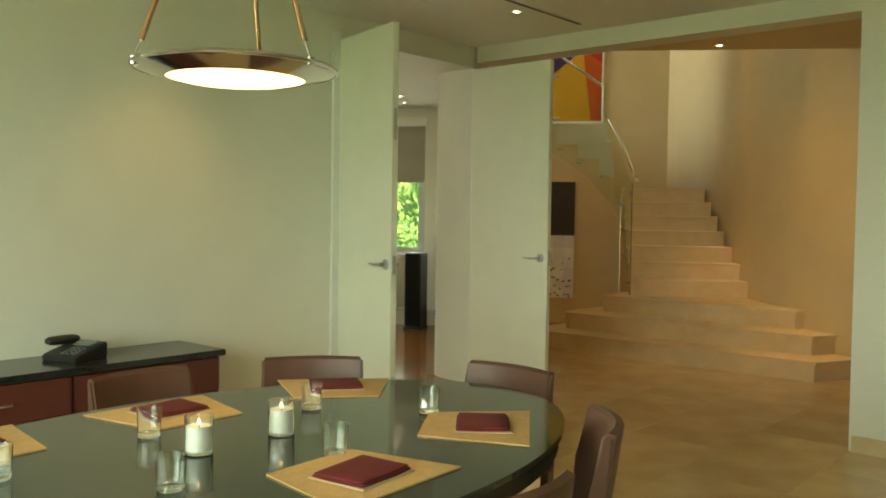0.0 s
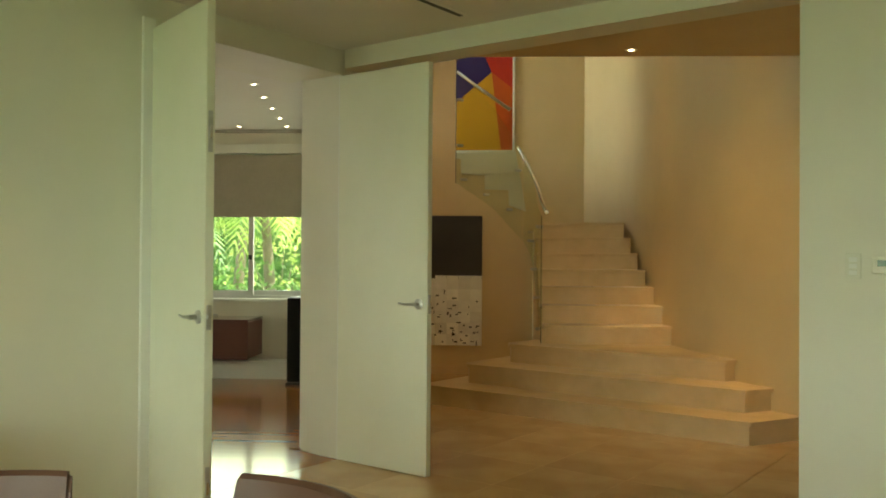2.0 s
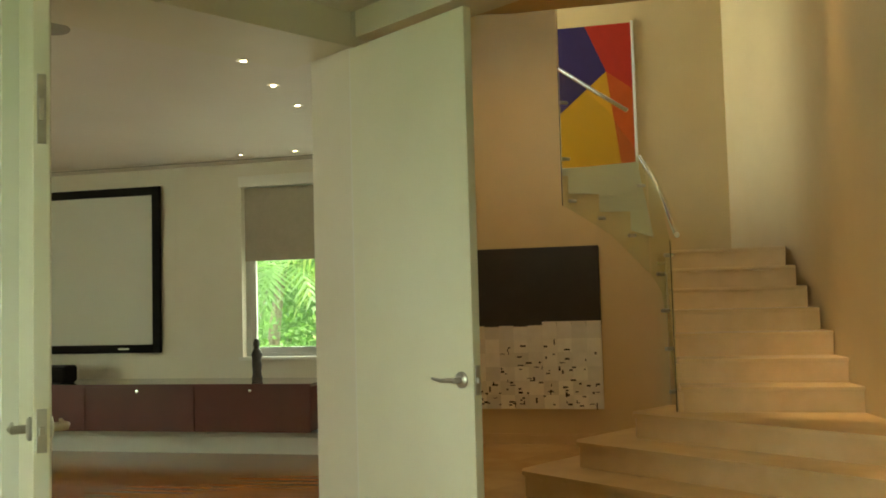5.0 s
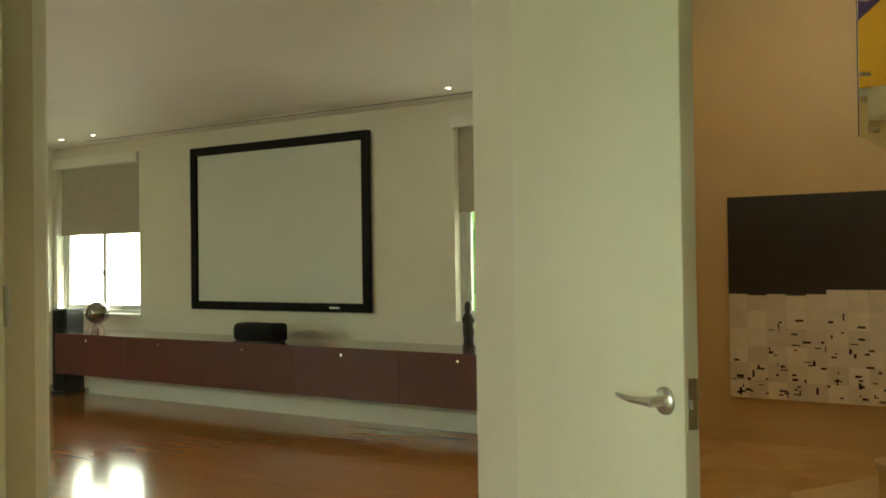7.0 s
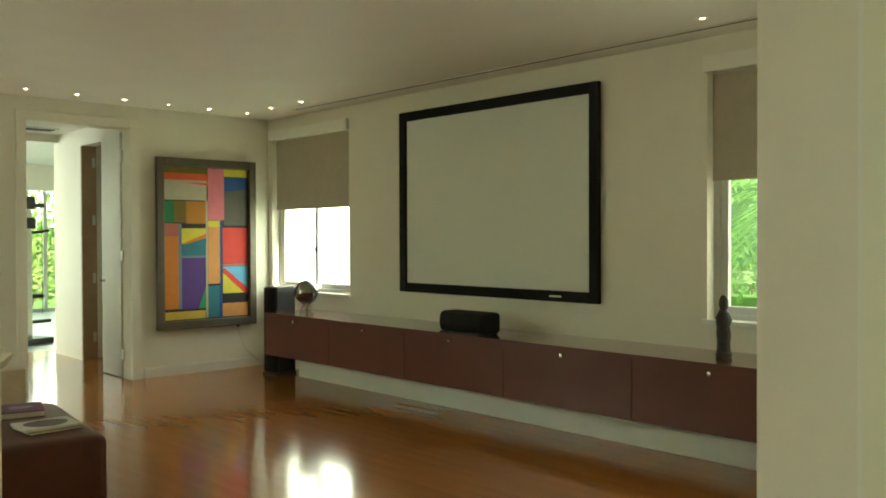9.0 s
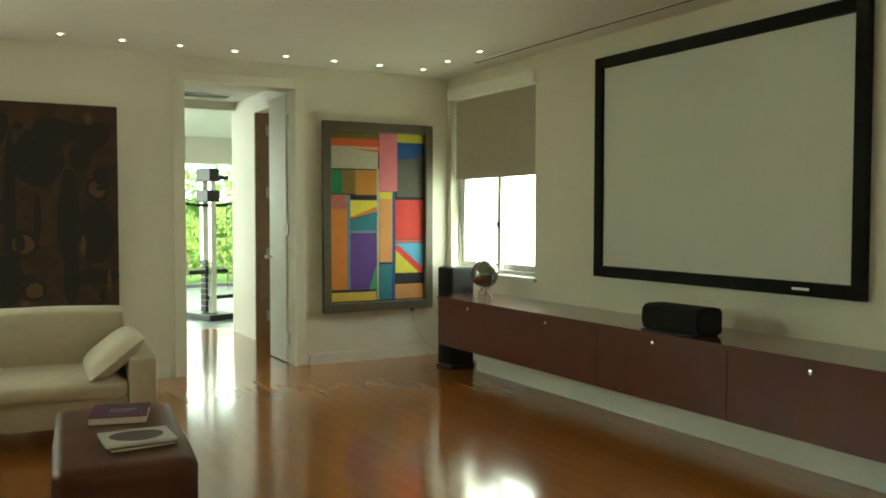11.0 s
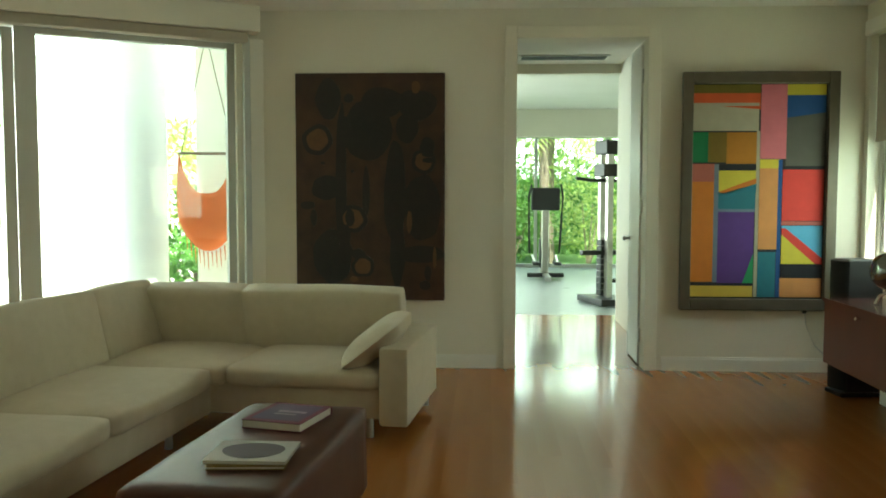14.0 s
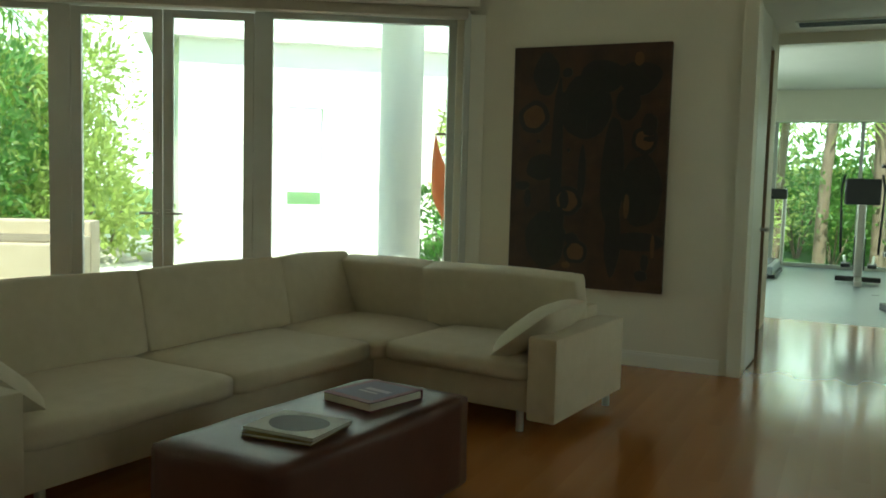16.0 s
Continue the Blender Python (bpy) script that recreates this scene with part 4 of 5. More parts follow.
RIGHT = [("pink", .515, 0, .71, .345), ("yellow", .515, .348, .67, .39), ("peach", .515, .39, .655, .77), ("black", .515, .77, .655, .782), ("teal", .515, .782, .65, .995), ("navy", .655, .35, .685, .995),
         ("yellow", .71, 0, 1, .05), ("navy", .71, .05, 1, .13), ("grey", .71, .13, 1, .378), ("black", .69, .38, 1, .395), ("red", .69, .395, 1, .635), ("rose", .685, .638, 1, .655),
         ("sky", .69, .658, 1, .835), ("black", .69, .838, 1, .90), ("peach", .685, .905, 1, .995)]
SHAPES = [("vermilion", ((0, .10), (.51, .10), (.51, .115), (.2, .10))), ("navy", ((.71, .13), (1, .13), (.71, .155))), ("orange", ((.205, .50), (.49, .435), (.49, .46), (.25, .51))), ("teal", ((.25, .512), (.49, .462), (.49, .50), (.205, .512))),
          ("emerald", ((.40, .93), (.48, .79), (.48, .93))), ("yellow", ((.69, .70), (.95, .838), (.69, .838))), ("red", ((.69, .67), (.72, .67), (1, .81), (1, .84), (.95, .838), (.69, .70)))]


def on_canvas(x, y):
    return -0.505 + 1.01 * x, 2.25 - 1.66 * y


for key, x0, y0, x1, y1 in LEFT + RIGHT:
    (a, t1), (b, t0) = on_canvas(x0, y0), on_canvas(x1, y1)
    part("colour_block", boxed(0.03, a, t0, 0.034 + 0.0006 * y0 + 0.0011 * x0, b, t1), PAL[key], cp)
for k, (key, pts) in enumerate(SHAPES):
    bm = BM()
    q = [on_canvas(*p) for p in pts]
    lo, hi = [bm.verts.new((0.030, y, z)) for y, z in q], [bm.verts.new((0.0372 + 0.0004 * k, y, z)) for y, z in q]
    bm.faces.new(lo), bm.faces.new(hi)
    for i in range(len(q)):
        bm.faces.new((lo[i], lo[(i + 1) % len(q)], hi[(i + 1) % len(q)], hi[i]))
    part("colour_block", bm, PAL[key], cp)
INK = mat("bitumen_black", (0.008, 0.007, 0.006), (0.016, 0.012, 0.009), 20, 0.4, 0.55, bump=0.4, bscale=50)
RUST = mat("rust_brown", (0.10, 0.045, 0.018), (0.14, 0.065, 0.025), 20, 0.5, 0.6, bump=0.4, bscale=50)
prng = random.Random(5)


def blot(y, z, ry, rz, material, ring=0.0, h=0.003):
    bm = BM()
    n = 22
    wob = [1 + 0.16 * noise.noise((y * 9 + math.cos(k * 0.2856) * 1.4, z * 9 + math.sin(k * 0.2856) * 1.4, 3)) for k in range(n)]
    out = [bm.verts.new((0.0455 + h, y + ry * wob[k] * math.cos(2 * math.pi * k / n), z + rz * wob[k] * math.sin(2 * math.pi * k / n))) for k in range(n)]
    skirt = [bm.verts.new((0.0448, v.co.y, v.co.z)) for v in out]
    if ring:
        inn = [bm.verts.new((0.0455 + h, y + (v.co.y - y) * ring, z + (v.co.z - z) * ring)) for v in out]
        for k in range(n):
            bm.faces.new((out[k], out[(k + 1) % n], inn[(k + 1) % n], inn[k]))
    else:
        bm.faces.new(out)
    for k in range(n):
        bm.faces.new((skirt[k], skirt[(k + 1) % n], out[(k + 1) % n], out[k]))
    part("paint_patch", bm, material, dk)


for y, z, r in ((-0.42, 1.83, 0.12), (-0.14, 1.20, 0.115), (0.43, 1.66, 0.10), (-0.06, 0.82, 0.09)):
    blot(y, z, r * 0.8, r * 0.85, RUST, 0, 0.002)
    blot(y, z, r, r, INK, 0.70, 0.003)
for y, z, ry, rz in ((-0.02, 1.90, 0.20, 0.24), (-0.23, 1.50, 0.045, 0.62), (0.20, 1.40, 0.09, 0.42), (0.10, 2.12, 0.17, 0.12), (0.42, 1.30, 0.15, 0.26), (-0.30, 0.90, 0.16, 0.22), (-0.03, 1.42, 0.03, 0.20),
                     (0.40, 0.92, 0.20, 0.07), (0.38, 2.1, 0.16, 0.12), (-0.33, 2.15, 0.10, 0.16), (0.22, 0.95, 0.06, 0.3), (-0.35, 1.45, 0.12, 0.10), (0.30, 1.92, 0.09, 0.12)):
    blot(y, z, ry, rz, INK, 0, 0.0012 + prng.random() * 0.001)
for _ in range(26):
    blot(prng.uniform(-0.52, 0.52), prng.uniform(0.62, 2.28), prng.uniform(0.012, 0.06), prng.uniform(0.012, 0.09), prng.choice((INK, INK, RUST)), 0, 0.0036)
SILVER = mat("silver_leaf", (0.80, 0.79, 0.76), (0.90, 0.89, 0.86), 12, 0.30, 0.45, metal=0.35, vary=0.12, bump=0.5, bscale=30)
part("canvas_bottom", boxed(-0.635, -0.042, 0.345, 0.635, -0.004, 1.138), SILVER, ap, "speckled silver leaf")
for i in range(9):
    for j in range(6):
        x0, z0 = -0.635 + i * 0.1411, 0.345 + j * 0.135
        part("leaf_square", boxed(x0 + 0.001, -0.047 - prng.random() * 0.001, z0 + 0.001, x0 + 0.140, -0.042, min(z0 + 0.134, 1.15) + (0.035 if j == 5 and i > 4 else -0.012 * (i % 2) if j == 5 else 0)), SILVER, ap)
for _ in range(95):
    x, z = prng.uniform(-0.60, 0.60), prng.uniform(0.37, 0.37 + 0.72 * prng.random() ** 0.6)
    a, b = prng.uniform(0.008, 0.03), prng.uniform(0.003, 0.010)
    if prng.random() < 0.25:
        a, b = b, a * 1.2
    part("fleck", boxed(x - a, -0.050, z - b, x + a, -0.0475, z + b), INK, ap)
up = thing("wedge_painting", pose(0, 1.745, 0), "tall canvas of blue, red and yellow colour wedges above the stairs", "painting")
part("canvas", boxed(8.25, -0.035, 2.86, 9.555, -0.003, 4.45), paint("wedge_yellow", (0.62, 0.30, 0.02)), up, "golden yellow field")
for nm, c, pts in (("wedge_blue", (0.035, 0.018, 0.10), ((8.25, 4.45), (9.05, 4.45), (9.27, 3.92), (8.25, 3.05))), ("wedge_red", (0.46, 0.025, 0.012), ((9.05, 4.45), (9.553, 4.45), (9.553, 3.70), (9.27, 3.92))), ("wedge_orange", (0.52, 0.085, 0.010), ((9.27, 3.92), (9.553, 3.70), (9.553, 2.87), (9.40, 2.87)))):
    part("colour_wedge", slab(BM(), pts, -0.038, -0.036), paint(nm, c), up)
part("frame", boxed(9.556, -0.045, 2.84, 9.585, -0.003, 4.47, bev=0.003), TRIM, up, "slim white frame edge")
part("frame", boxed(8.25, -0.045, 2.82, 9.585, -0.003, 2.858, bev=0.003), TRIM, up, "slim white frame edge")

# ---- books on the ottoman ----
RED = paint("magenta_cover", (0.16, 0.022, 0.05))
PAPER = mat("page_paper", (0.70, 0.67, 0.58), None, 40, 0.8)
COVER = paint("pale_cover", (0.52, 0.50, 0.45))


def book(m, w, d, h, cover, label):
    b = thing("book", m, label, "book", "books on the ottoman")
    part("page_block", boxed(-w / 2 + 0.006, -d / 2 + 0.004, 0.003, w / 2 - 0.004, d / 2 - 0.004, h - 0.003), PAPER, b)
    part("cover", boxed(-w / 2, -d / 2, h - 0.003, w / 2, d / 2, h, bev=0.001), cover, b)
    part("back_cover", boxed(-w / 2, -d / 2, 0, w / 2, d / 2, 0.003), cover, b)
    part("spine", boxed(-w / 2 - 0.001, -d / 2, 0.0, -w / 2 + 0.005, d / 2, h), cover, b)
    return b


b1 = book(pose(3.275, -3.755, 0.432, 0, 0, -14), 0.31, 0.27, 0.036, RED, "thick magenta-red hardcover book lying on the ottoman")
part("title_bar", boxed(-0.03, -0.05, 0.0362, 0.0, 0.08, 0.0368), paint("cover_lilac", (0.30, 0.20, 0.26)), b1)
part("title_bar", boxed(0.02, -0.05, 0.0362, 0.035, 0.05, 0.0368), bpy.data.materials["cover_lilac"], b1)
part("cover_plate", boxed(-0.13, -0.11, 0.0361, 0.12, 0.11, 0.0364), paint("cover_indigo", (0.09, 0.045, 0.10)), b1, "dark plum panel")
b2 = book(pose(3.80, -3.765, 0.432, 0, 0, 4), 0.27, 0.28, 0.014, PAL["umber"], "thin brown magazine under another on the ottoman")
b3 = book(pose(3.79, -3.765, 0.4465, 0, 0, 0), 0.25, 0.30, 0.012, COVER, "pale magazine with a dark oval picture on its cover")
bm = lathe(BM(), [(0.0, 0.0), (0.1, 0.0), (0.1, 0.0006), (0.0, 0.0006)], 28, (0, 0, 0.0123), closed=False)
for v in bm.verts:
    v.co.x, v.co.y = v.co.x * 0.95, v.co.y * 1.15 * (1 - 1.5 * v.co.x)
part("cover_picture", bm, paint("cover_plum", (0.10, 0.07, 0.075)), b3, "dark oval picture")

# ---- dining room ----
tb = thing("dining_table", din(2.53, -4.15), "oval grey-green glass dining table on a dark base", "table")


def oval(bm, a, b, z0, z1, n=72, bev=0.0):
    prism(bm, [(a * math.cos(2 * math.pi * k / n), b * math.sin(2 * math.pi * k / n)) for k in range(n)], z0, z1)
    return bm


part("tabletop", oval(BM(), 0.74, 1.23, 0.728, 0.745), TABLEG, tb, "polished grey-green glass top")
part("apron", oval(BM(), 0.72, 1.21, 0.665, 0.727), BLACK, tb, "dark rim below the glass")
for y in (-0.5, 0.5):
    part("pedestal", boxed(-0.22, y - 0.06, 0.03, 0.22, y + 0.06, 0.665, bev=0.01), BLACK, tb)
    part("foot", boxed(-0.32, y - 0.12, 0.0, 0.32, y + 0.12, 0.03, bev=0.008), BLACK, tb)


def dining_chair(m, label):
    """Faces +x from a back at x = 0."""
    c = thing("dining_chair", m, label, "chair", "chairs round the dining table")
    part("seat", cushion(BM(), 0.02, -0.23, 0.40, 0.47, 0.23, 0.475, 0.03, 0.012, 6), CHAIRL, c)
    bm = BM()
    n = 12
    rows = []
    for i in range(n + 1):
        s = i / n * 2 - 1
        yy, bow = 0.215 * s, 0.05 * s * s
        rows.append([bm.verts.new((x + bow + lean, yy, z)) for x, z, lean in ((-0.02, 0.40, 0.05), (0.02, 0.40, 0.05), (0.025, 0.62, 0.02), (0.022, 0.790, -0.01), (0.006, 0.802, -0.01), (-0.02, 0.795, -0.01), (-0.025, 0.62, 0.02))])
    for a, b in zip(rows, rows[1:]):
        for k in range(7):
            bm.faces.new((a[k], b[k], b[(k + 1) % 7], a[(k + 1) % 7]))
    bm.faces.new(rows[0]), bm.faces.new(rows[-1][::-1])
    bmesh.ops.bevel(bm, geom=list({e for r in (rows[0], rows[-1]) for v in r for e in v.link_edges if e.other_vert(v) in r}), offset=0.012, segments=3, affect="EDGES")
    part("backrest", bm, CHAIRL, c, "cocoa leather curved back", True)
    for x, y in ((0.05, -0.2), (0.05, 0.2), (0.43, -0.2), (0.43, 0.2)):
        part("leg", boxed(x - 0.02, y - 0.02, 0.0, x + 0.02, y + 0.02, 0.41, bev=0.004), CHAIRL, c)
    return c


base_chair = dining_chair(din(1.49, -3.91, 0, 3), "cocoa-brown leather dining chair pushed in at the table")
for x, y, a in ((1.70, -3.19, -40), (2.46, -2.74, -90), (3.24, -3.30, -143), (3.46, -4.07, 176), (1.47, -4.75, 2)):
    copy_thing(base_chair, din(x, y, 0, a))


def placemat(x, y, a):
    m = din(x, y, 0.745, a)
    bm = BM()
    prism(bm, [(-0.17, -0.155), (0.17, -0.225), (0.17, 0.225), (-0.17, 0.155)], 0.0005, 0.005)
    tagged(part("place_mat", bm, CORK, None, "", False, m), "flared tan cork place mat lying on the glass table", "place mat", "place mats")
    nk = thing("napkin", m @ pose(0.02, 0.0, 0.005, 0, 0, 4), "folded wine-red cloth napkin lying on a place mat", "napkin", "napkins")
    part("lining", boxed(-0.090, -0.106, 0.0, 0.092, 0.104, 0.0035, bev=0.001), LINING, nk, "cream cloth lining")
    part("fold", cushion(BM(), -0.085, -0.10, 0.003, 0.085, 0.10, 0.012, 0.005, 0.002, 5), NAPKIN, nk)
    part("flap", cushion(BM(), -0.080, -0.095, 0.011, 0.078, 0.098, 0.019, 0.004, 0.002, 5), NAPKIN, nk)


for x, y, a in ((2.02, -4.07, 180), (2.09, -3.41, 140), (2.86, -3.50, 35), (2.96, -4.12, 3), (2.0, -4.72, 184), (3.0, -4.78, -3)):
    placemat(x, y, a)


def tumbler(x, y, h=0.085, r=0.037):
    g = part("tumbler", lathe(BM(), [(0.0, 0.0), (r * 0.86, 0.0), (r * 0.9, 0.004), (r, h), (r - 0.0022, h), (r * 0.86 - 0.001, 0.014), (0.0, 0.012)], 28, closed=False), CLEAR, None, "", True, din(x, y, 0.7452))
    g.visible_shadow = False
    tagged(g, "clear glass water tumbler standing on the table", "glass", "tumblers")


for x, y in ((2.29, -3.70), (2.62, -3.46), (2.23, -4.28), (2.78, -4.03), (2.72, -4.51), (2.34, -4.76)):
    tumbler(x, y)
for x, y in ((2.49, -3.99), (2.49, -4.28)):
    c = thing("candle", din(x, y, 0.7452), "white pillar candle in a clear glass holder", "candle", "candles")
    part("holder", lathe(BM(), [(0.0, 0.0), (0.038, 0.0), (0.040, 0.003), (0.040, 0.105), (0.0375, 0.105), (0.0375, 0.008), (0.0, 0.007)], 28, closed=False), CLEAR, c, "clear glass holder", True).visible_shadow = False
    part("wax", lathe(BM(), [(0.0, 0.009), (0.034, 0.009), (0.0345, 0.078), (0.028, 0.075), (0.0, 0.070)], 24, closed=False), WAX, c, "white wax", True)
    part("wick", tube(BM(), [(0, 0, 0.068), (0.002, 0, 0.083)], 0.0015, 6), BLACK, c)
    part("flame", lathe(BM(), [(0.0, 0.080), (0.003, 0.083), (0.004, 0.087), (0.0025, 0.093), (0.0, 0.099)], 12, closed=False), FLAME, c, "small lit flame", True)
sb = thing("sideboard", din(0.0, 0.0), "low dark red wood sideboard with a black granite top", "sideboard")
part("top", boxed(0.002, -6.2, 0.615, 0.475, -2.78, 0.65, bev=0.004), GRANITE, sb, "polished black granite top")
for k in range(4):
    y1 = -2.80 - 0.85 * k
    u = part("unit", boxed(0.004, y1 - 0.846, 0.06, 0.43, y1, 0.614, bev=0.002), LACQ, sb)
    part("drawer", boxed(0.431, y1 - 0.84, 0.42, 0.45, y1 - 0.006, 0.605, bev=0.003), LACQ, u)
    part("door", boxed(0.431, y1 - 0.84, 0.08, 0.45, y1 - 0.006, 0.412, bev=0.003), LACQ, u)
    part("handle", tube(BM(), [(0.45, y1 - 0.56, 0.51), (0.475, y1 - 0.55, 0.51), (0.475, y1 - 0.30, 0.51), (0.45, y1 - 0.29, 0.51)], 0.005, 6), STEEL, u, "steel bar handle", True)
part("kick", boxed(0.004, -6.2, 0.0, 0.38, -2.82, 0.06), BLACK, sb)
ph = thing("desk_phone", din(0.20, -3.53, 0.6502, -72), "black office telephone with a display on the sideboard", "telephone")
bm = BM()
slab(bm, [(-0.11, 0.0), (0.11, 0.0), (0.11, 0.03), (-0.11, 0.085)], -0.10, 0.13)
bmesh.ops.bevel(bm, geom=bm.edges[:], offset=0.006, segments=2, affect="EDGES")
part("body", bm, BLACK, ph, smooth=True)
part("handset", cushion(BM(), -0.10, -0.10, 0.075, 0.10, -0.045, 0.115, 0.018, 0.004, 6), BLACK, ph)
part("display", boxed(-0.085, 0.0, 0.081, -0.02, 0.115, 0.086), mat("lcd", (0.18, 0.22, 0.2), None, 5, 0.2), ph, "grey display").matrix_basis = pose(0, 0, 0.0, 0, 14, 0) @ pose(0, 0, -0.012)
for i in range(4):
    for j in range(3):
        part("key", boxed(0.0 + 0.024 * i, 0.005 + 0.036 * j, 0.056 - 0.006 * i, 0.016 + 0.024 * i, 0.031 + 0.036 * j, 0.063 - 0.006 * i, bev=0.002), mat("key_grey", (0.12, 0.12, 0.12), None, 5, 0.5) if (i, j) == (0, 0) else bpy.data.materials["key_grey"], ph)

pl = thing("pendant_lamp", pose(8.035, -8.80, 1.815), "wide flat polished steel pendant lamp with a glowing warm disc", "pendant lamp")
part("dish", lathe(BM(), [(0.205, 0.0), (0.25, 0.012), (0.298, 0.026), (0.298, 0.030), (0.27, 0.044), (0.20, 0.058), (0.10, 0.070), (0.0, 0.073), (0.0, 0.066), (0.2, 0.012)], 72, closed=False), BRIGHTCHROME, pl, "mirror-polished steel dish", True)
part("rim", lathe(BM(), [(0.296, 0.024), (0.304, 0.025), (0.306, 0.030), (0.303, 0.035), (0.294, 0.034)], 72, closed=False), BRIGHTCHROME, pl, "rolled steel rim", True)
part("diffuser", lathe(BM(), [(0.0, -0.012), (0.10, -0.010), (0.17, -0.004), (0.206, 0.004), (0.2, 0.012), (0.0, 0.012)], 48, closed=False), PENDG, pl, "glowing frosted disc", True)
COPPER = mat("copper_rod", (0.62, 0.36, 0.22), (0.70, 0.44, 0.28), 8, 0.22, 0.3, metal=1)
for a in (-145, -25, 95):
    x, y = 0.292 * math.cos(radians(a)), 0.292 * math.sin(radians(a))
    part("clip", lathe(BM(), [(0.0, 0.018), (0.012, 0.02), (0.012, 0.042), (0.0, 0.044)], 14, (x, y, 0), closed=False), BRIGHTCHROME, pl, "small steel clip", True)
    part("wire", tube(BM(), [(x, y, 0.04), (x * 0.93, y * 0.93, 0.09)], 0.003, 6), STEEL, pl)
    part("rod", tube(BM(), [(x * 0.93, y * 0.93, 0.09), (x * 0.55, y * 0.55, 0.42)], 0.0085, 10), COPPER, pl, "copper-toned rod", True)
    part("wire", tube(BM(), [(x * 0.55, y * 0.55, 0.42), (x * 0.06, y * 0.06, 0.97)], 0.002, 6), STEEL, pl)
part("canopy", lathe(BM(), [(0.0, 0.965), (0.06, 0.965), (0.06, 1.013), (0.0, 1.013)], 28, closed=False), STEEL, pl, "", True)

# ---- gym ----
BROWN = mat("brown_door_edge", (0.30, 0.19, 0.10), (0.36, 0.24, 0.14), 9, 0.45)
gn = BM()
box(gn, -0.95, -1.48, 0, -0.2, -1.33, 2.95), box(gn, -2.75, -1.48, 0, -1.85, -1.33, 2.95), box(gn, -1.85, -1.48, 2.60, -0.95, -1.33, 2.95)
structure("wall_gym_passage_north", gn, WALL, "painted passage wall with a side doorway", "wall")
gs_ = BM()
box(gs_, -0.95, -2.93, 0, -0.2, -2.78, 2.95), box(gs_, -2.75, -2.93, 0, -2.30, -2.78, 2.95), box(gs_, -2.30, -2.93, 2.60, -0.95, -2.78, 2.95)
structure("wall_gym_passage_south", gs_, WALL, "painted passage wall with a side doorway", "wall")
pc = BM()
box(pc, -2.0, -0.75, 0, -0.8, -0.65, 2.95), box(pc, -0.85, -1.33, 0, -0.8, -0.75, 2.95), box(pc, -2.0, -1.33, 0, -1.95, -0.75, 2.95)
box(pc, -2.45, -3.6, 0, -0.8, -3.5, 2.95), box(pc, -0.85, -3.5, 0, -0.8, -2.93, 2.95), box(pc, -2.45, -3.5, 0, -2.4, -2.93, 2.95)
structure("wall_side_closets", pc, WALL, "plain walls closing the side doorways of the passage", "wall")


def brown_door(name, x, y0, y1, hinge_y):
    d = thing(name, pose(x, 0, 0), "brown timber door edge with steel hinges in the passage", "door", "passage doors", "structure")
    part("jamb", boxed(0.002, y0, 0.0, 0.03, y1, 2.60), BROWN, d)
    for z in (0.28, 1.0, 1.7, 2.4):
        part("hinge", boxed(0.03, hinge_y - 0.018, z - 0.06, 0.038, hinge_y + 0.018, z + 0.06, bev=0.002), STEEL, d, "steel butt hinge")


brown_door("door_5", -1.85, -1.478, -1.30, -1.335)
brown_door("door_6", -2.30, -2.93, -2.782, -2.90)
structure("ceiling_passage", boxed(-2.6, -3.6, 2.80, -0.2, -0.65, 2.95), CEIL, "white passage ceiling", "ceiling")
structure("wall_gym_lintel", boxed(-2.75, -6.0, 2.70, -2.6, 2.0, 2.95), WALL, "painted lintel at the gym entrance", "wall")
gi = BM()
box(gi, -2.752, -6.0, 0, -2.6, -2.93, 2.70), box(gi, -2.752, -1.33, 0, -2.6, 2.0, 2.70)
structure("wall_gym_inner", gi, WALL, "painted inner wall of the gym", "wall")
vg = thing("ceiling_vent", pose(-2.1, -2.14, 2.80), "long dark air grille in the passage ceiling", "air vent")
part("frame", boxed(-0.14, -0.46, -0.012, 0.14, 0.46, -0.001, bev=0.003), TRIM, vg)
for k in range(7):
    part("slat", boxed(-0.11 + 0.033 * k, -0.43, -0.016, -0.092 + 0.033 * k, 0.43, -0.012), BLACK, vg)
structure("floor_passage", boxed(-3.1, -3.5, -0.10, -0.2, -0.75, 0.0), WOOD, "glossy wooden passage floor", "floor")
structure("floor_gym", boxed(-9.8, -6.0, -0.10, -3.1, 2.0, -0.004), GREYMAT, "pale grey rubber gym floor", "floor")
structure("ceiling_gym", boxed(-9.8, -6.0, 2.95, -2.6, 2.0, 3.05), CEIL, "white gym ceiling", "ceiling")
structure("wall_gym_north", boxed(-9.8, 2.0, 0, -2.6, 2.15, 3.0), WALL, "white gym wall", "wall")
structure("wall_gym_south", boxed(-9.8, -6.15, 0, -2.6, -6.0, 3.0), WALL, "white gym wall", "wall")
structure("wall_gym_bulkhead", boxed(-9.75, -6.0, 2.45, -9.2, 2.0, 2.95), WALL, "white curved bulkhead above the gym windows", "wall")
gw = thing("window_4", pose(-9.6, 0, 0), "full-height glass wall of the gym looking on green plants", "window", "", "structure")
for k in range(7):
    y = -6.0 + 8.0 * k / 6
    part("mullion", boxed(-0.03, y - 0.03, 0.06, 0.03, y + 0.03, 2.45), ALU, gw)
    if k < 6:
        part("pane", boxed(-0.004, y + 0.03, 0.06, 0.004, y + 8.0 / 6 - 0.03, 2.45), PANE, gw).visible_shadow = False
part("sill", boxed(-0.06, -6.0, 0.0, 0.06, 2.0, 0.06), ALU, gw)

